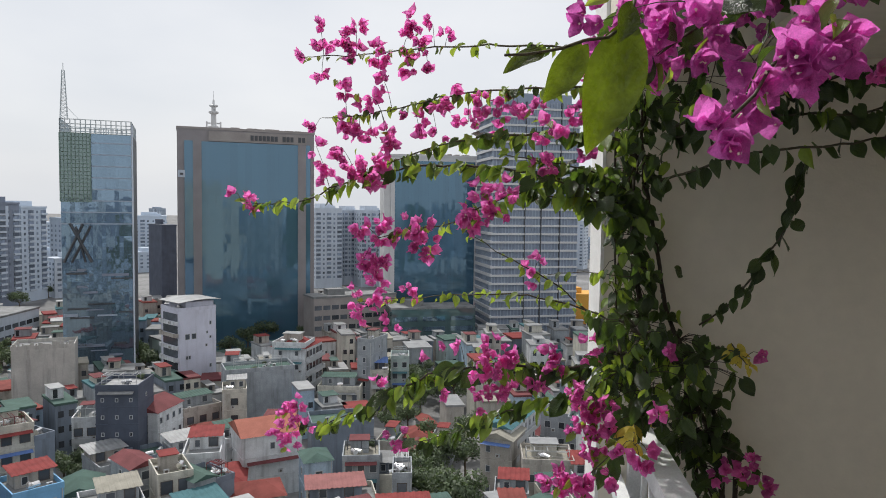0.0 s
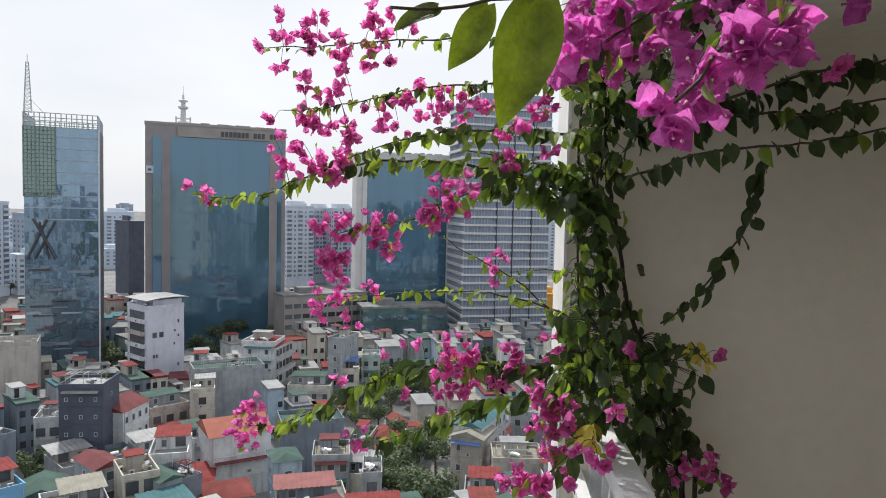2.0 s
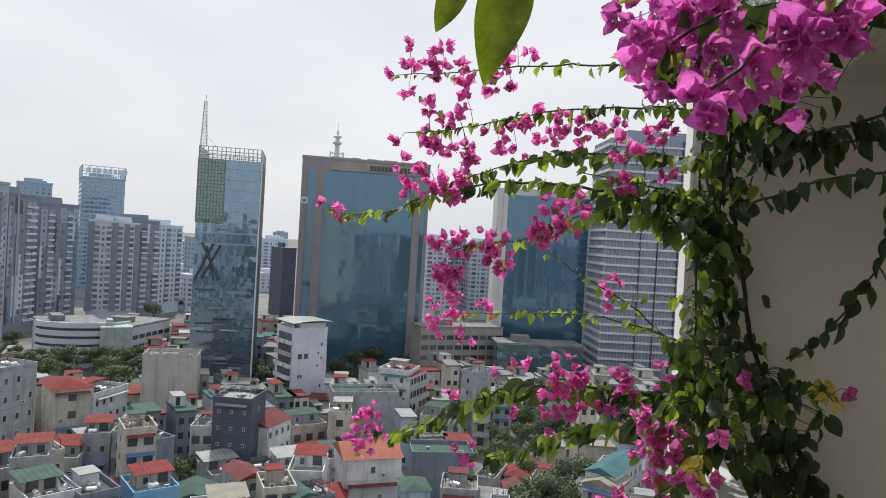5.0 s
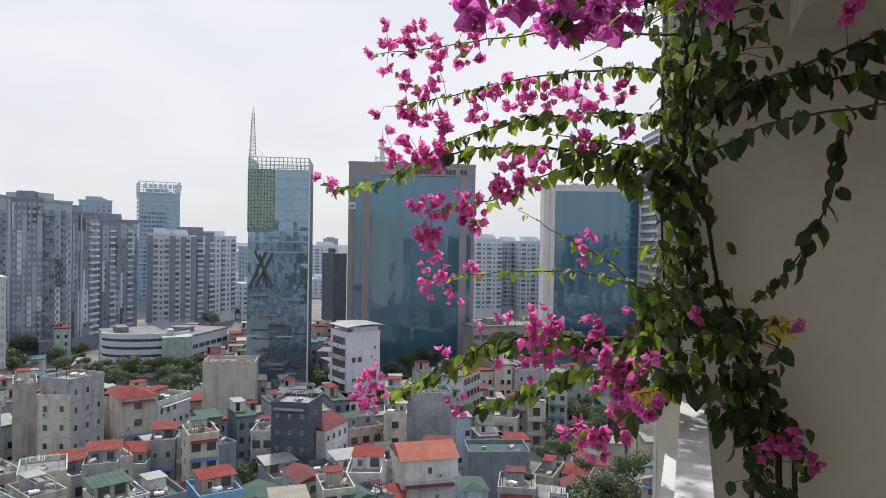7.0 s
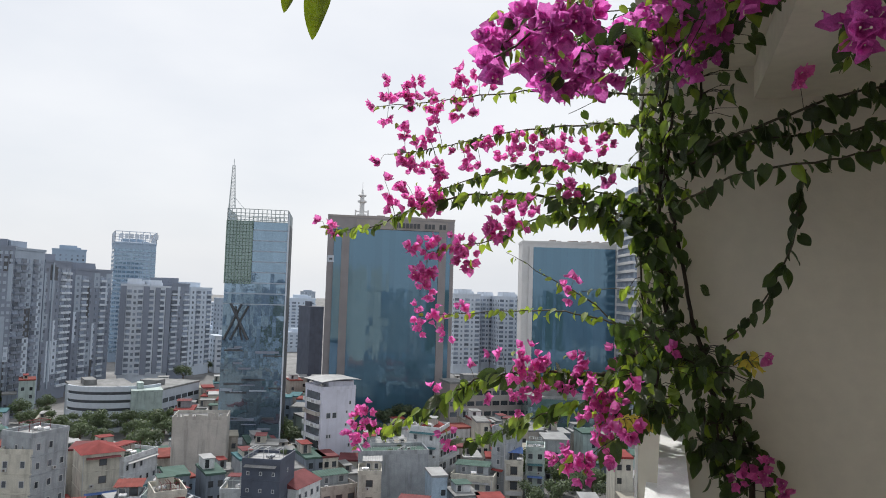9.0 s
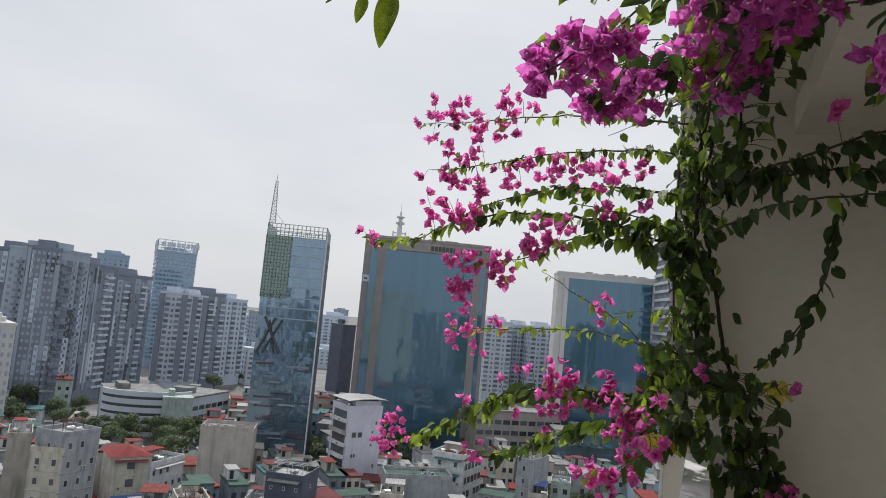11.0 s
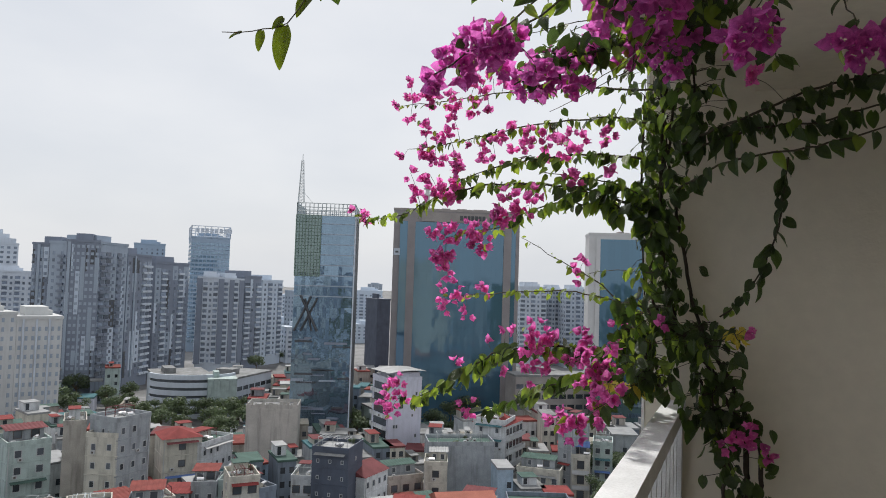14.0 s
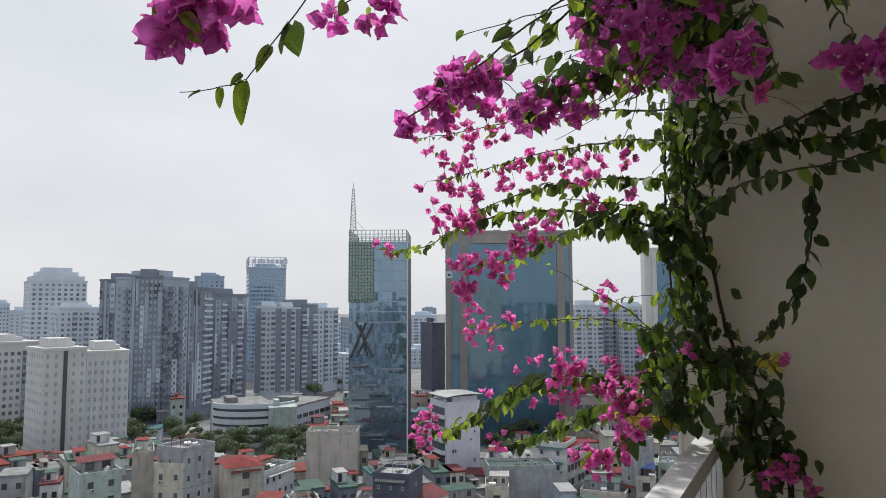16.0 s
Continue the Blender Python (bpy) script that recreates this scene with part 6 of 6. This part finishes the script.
branch([(0.028, 2.34, 2.001), (0.219, 2.2, 2.038), (0.353, 2.14, 2.045), (0.441, 2.12, 2.035), (0.52, 2.1, 2.059), (0.686, 2.05, 2.084), (0.871, 2, 2.087)], 0.004, 0.002, young_lit=0.02, droop=1.3, leaf=(0.045, 0.065), gap=0.014, spread=0.03)
branch([(0.003, 2.36, 1.875), (0.104, 2.25, 1.91), (0.188, 2.18, 1.94), (0.312, 2.13, 1.954), (0.435, 2.1, 1.966), (0.515, 2.08, 1.981), (0.678, 2.03, 2.015), (0.875, 2, 2.024)], 0.004, 0.002, young_lit=0.02, droop=1.3, leaf=(0.045, 0.065), gap=0.03)
branch([(0.363, 2.20, 1.953), (0.351, 2.23, 1.857), (0.34, 2.28, 1.739), (0.313, 2.36, 1.649), (0.275, 2.40, 1.564), (0.219, 2.44, 1.482), (0.161, 2.46, 1.435)], 0.003, 0.003, young_lit=0.02, droop=1.3, leaf=(0.045, 0.065), gap=0.024, spread=0.012)
branch([(-0, 2.3, 2.368), (0.05, 2.1, 2.32), (-0.03, 1.8, 2.27), (-0.12, 1.6, 2.18), (-0.22, 1.45, 2.08), (-0.27, 1.35, 2)], 0.005, 0.002, flowers=PURPLE, bloom=0.054, young_lit=0.3, droop=0.9, gap=0.012, leaf=(0.035, 0.06), spread=0.04, clusters=[(-0.215, 1.482, 2.055, 0.06, 20), (-0.25, 1.4, 2.03, 0.05, 14), (-0.16, 1.55, 2.06, 0.06, 9), (-0.244, 1.83, 2.15, 0.04, 5), (-0.05, 1.7, 2.17, 0.05, 12), (-0.14, 1.62, 2.17, 0.05, 12)])
branch([(-0, 2.3, 2.368), (0.1, 1.9, 2.33), (0.08, 1.5, 2.27), (0.03, 1.25, 2.16), (-0.03, 1.1, 2.08)], 0.005, 0.002, flowers=PURPLE, bloom=0.054, young_lit=0.3, droop=0.9, gap=0.010, leaf=(0.035, 0.06), spread=0.05, clusters=[(0.076, 1.081, 2.06, 0.055, 16), (-0.006, 1.154, 2.1, 0.055, 16), (0.05, 1.25, 2.16, 0.05, 12), (0.12, 1.18, 2.14, 0.05, 9), (-0.05, 1.3, 2.13, 0.05, 12)])
branch([(0.08, 1.5, 2.29), (-0.02, 1.2, 2.2), (-0.1, 1, 2.06), (-0.15, 0.88, 1.95), (-0.23, 0.8, 1.86)], 0.003, 0.0015, flowers=PURPLE, bloom=0.046, young_lit=0.3, droop=0.9, gap=0.05, leaf=(0.025, 0.04), clusters=[(-0.233, 0.811, 1.845, 0.014, 3), (-0.205, 0.85, 1.885, 0.02, 4), (-0.149, 0.854, 1.915, 0.028, 10), (-0.125, 0.861, 1.93, 0.024, 5), (-0.177, 0.949, 1.92, 0.022, 5), (-0.14, 0.87, 1.945, 0.022, 4)])
branch([(-0.02, 1.2, 2.2), (-0.14, 1.1, 2.06), (-0.235, 0.98, 1.96), (-0.29, 0.99, 1.94)], 0.003, 0.0015, flowers=PURPLE, bloom=0.046, young_lit=0.3, droop=0.9, gap=0.02, leaf=(0.03, 0.045), clusters=[(-0.235, 0.968, 1.965, 0.035, 11), (-0.286, 0.994, 1.955, 0.03, 8), (-0.115, 1.054, 1.92, 0.03, 8), (-0.236, 1.15, 2.03, 0.045, 13), (-0.3, 1.12, 2.02, 0.035, 7)])
near_shoot = branch([(0.05, 1.25, 2.2), (-0.14, 0.92, 2.16), (-0.26, 0.74, 2.11), (-0.293, 0.665, 2.049), (-0.309, 0.619, 1.98), (-0.331, 0.591, 1.927), (-0.345, 0.56, 1.872), (-0.367, 0.536, 1.858), (-0.385, 0.517, 1.849), (-0.400, 0.494, 1.843)], 0.0022, 0.0006, gap=0, kink=0.15)
branch([(0.05, 1.25, 2.2), (-0.05, 0.95, 2.16), (-0.2, 0.8, 2.1), (-0.35, 0.76, 2.05)], 0.003, 0.001, flowers=PURPLE, bloom=0.054, young_lit=0.3, droop=0.9, gap=0.06, leaf=(0.03, 0.045), start=0.5, clusters=[(-0.35, 0.767, 2.03, 0.02, 3), (-0.29, 0.8, 2.05, 0.03, 7)])
branch([(-0.02, 0.9, 2.16), (-0.12, 0.6, 2.05), (-0.19, 0.4, 1.92), (-0.215, 0.345, 1.86)], 0.003, 0.001, flowers=PURPLE, bloom=0.054, young_lit=0.3, droop=0.9, gap=0.08, leaf=(0.03, 0.045), start=0.4, clusters=[(-0.217, 0.342, 1.845, 0.03, 12), (-0.254, 0.346, 1.842, 0.018, 4), (-0.183, 0.345, 1.857, 0.025, 7)])
branch([(0.1, 1.6, 2.3), (0.22, 1.3, 2.2), (0.27, 1.1, 2.06), (0.25, 1.02, 1.99)], 0.003, 0.001, flowers=PURPLE, bloom=0.054, young_lit=0.3, droop=0.9, gap=0.05, leaf=(0.04, 0.055), start=0.4, clusters=[(0.225, 1, 1.93, 0.028, 7), (0.262, 1, 1.95, 0.026, 6), (0.2, 1.2, 2.12, 0.025, 5)])
branch([(0.27, 1.1, 2.06), (0.29, 1.3, 2.02), (0.297, 1.456, 2.01)], 0.0015, 0.001, gap=0.03, leaf=(0.035, 0.05), young_lit=0.1)
branch([(0.22, 1.6, 2.3), (0.36, 1.35, 2.18), (0.41, 1.2, 2.03), (0.41, 1.12, 1.97)], 0.003, 0.001, flowers=PURPLE, bloom=0.054, young_lit=0.3, droop=0.9, gap=0.05, leaf=(0.04, 0.06), start=0.3, clusters=[(0.4, 1.122, 1.94, 0.03, 7), (0.435, 1.13, 1.95, 0.03, 7)])
mass("branch", (0.06, 2.32, 2.1), (0.06, 2.2, 2.36), 60, (0.04, 0.06), 0.1, 0.08, 0.06)
mass("branch", (0.06, 2.15, 2.33), (0.1, 1.6, 2.27), 90, (0.034, 0.058), 0.25, 0.08, 0.07)
mass("branch", (0.08, 1.6, 2.25), (0.03, 1.2, 2.17), 90, (0.04, 0.065), 0.25, 0.08, 0.07)
mass("branch", (-0.02, 1.75, 2.22), (-0.2, 1.5, 2.1), 50, (0.035, 0.06), 0.35, 0.08, 0.04)
mass("branch", (0.05, 1.4, 2.25), (0.18, 1.15, 2.2), 40, (0.04, 0.065), 0.2, 0.08, 0.05)
branch([(0.06, 2.15, 2.33), (0.02, 1.9, 2.25), (-0.02, 1.7, 2.2)], 0.003, 0.002, flowers=PURPLE, bloom=0.054, young_lit=0.3, droop=0.9, gap=0.03, clusters=[(0.02, 1.95, 2.22, 0.06, 10), (0.07, 1.75, 2.2, 0.06, 12), (0, 1.6, 2.18, 0.06, 12), (0.06, 1.45, 2.2, 0.06, 12), (0.1, 1.35, 2.2, 0.05, 10)])
branch([(-0.015, 1.362, 2.252), (-0.113, 1.219, 2.182), (-0.261, 1.039, 2.08)], 0.002, 0.0008, gap=0.0440, leaf=(0.024, 0.044), young_lit=0.6)
branch([(-0.017, 1.622, 2.242), (-0.111, 1.488, 2.191), (-0.257, 1.314, 2.103)], 0.002, 0.0008, gap=0.0440, leaf=(0.024, 0.044), young_lit=0.6)
branch([(0.07, 1.416, 2.245), (0.052, 1.363, 2.124), (-0.011, 1.359, 1.991)], 0.002, 0.0008, gap=0.05, leaf=(0.02, 0.035), young_lit=0.6)
branch([(0.051, 1.604, 2.234), (0.006, 1.45, 2.088), (-0.083, 1.29, 1.966)], 0.002, 0.0008, gap=0.05, leaf=(0.02, 0.035), young_lit=0.6)
branch([(0.086, 1.643, 2.291), (0.09, 1.565, 2.183), (0.083, 1.496, 2.116)], 0.002, 0.0008, gap=0.05, leaf=(0.02, 0.035), young_lit=0.6)
branch([(-0.004, 1.788, 2.223), (-0.144, 1.737, 2.139), (-0.288, 1.689, 2.073)], 0.002, 0.0008, gap=0.0440, leaf=(0.024, 0.044), young_lit=0.6)
branch([(0.1, 1.417, 2.253), (-0.023, 1.383, 2.167), (-0.129, 1.32, 2.103)], 0.002, 0.0008, gap=0.05, leaf=(0.02, 0.035), young_lit=0.6)
branch([(0.034, 1.843, 2.228), (-0.098, 1.698, 2.099), (-0.244, 1.585, 1.99)], 0.002, 0.0008, gap=0.05, leaf=(0.02, 0.035), young_lit=0.6)
branch([(-0.023, 1.575, 2.223), (-0.037, 1.607, 2.058), (-0.079, 1.583, 1.951)], 0.002, 0.0008, gap=0.0440, leaf=(0.024, 0.044), young_lit=0.6)


def hung_leaf(base, tip, kinds, face):
    """A leaf of the near shoot from its stalk to its tip."""
    base, tip = Vector(base), Vector(tip)
    put_leaf(base, tip - base, (tip - base).length, kinds, near_shoot, Vector(face))


hung_leaf((-0.346, 0.556, 1.867), (-0.362, 0.566, 1.810), NARROW, (0.25, -1, 0.1))
hung_leaf((-0.368, 0.536, 1.856), (-0.384, 0.548, 1.832), NARROW, (0.5, -1, 0.3))
hung_leaf((-0.386, 0.516, 1.849), (-0.401, 0.508, 1.840), NARROW, (0.3, -1, 0.9))
hung_leaf((-0.345, 0.550, 1.876), (-0.353, 0.537, 1.857), NARROW, (0.6, -0.8, 0.4))
hung_leaf((-0.331, 0.590, 1.925), (-0.341, 0.573, 1.886), NARROW, (0.4, -1, 0.2))
hung_leaf((-0.314, 0.609, 1.958), (-0.320, 0.597, 1.916), NARROW, (-0.3, -1, 0.1))
hung_leaf((-0.310, 0.612, 1.960), (-0.298, 0.608, 1.913), LEAVES[:1], (0.2, -1, 0.3))
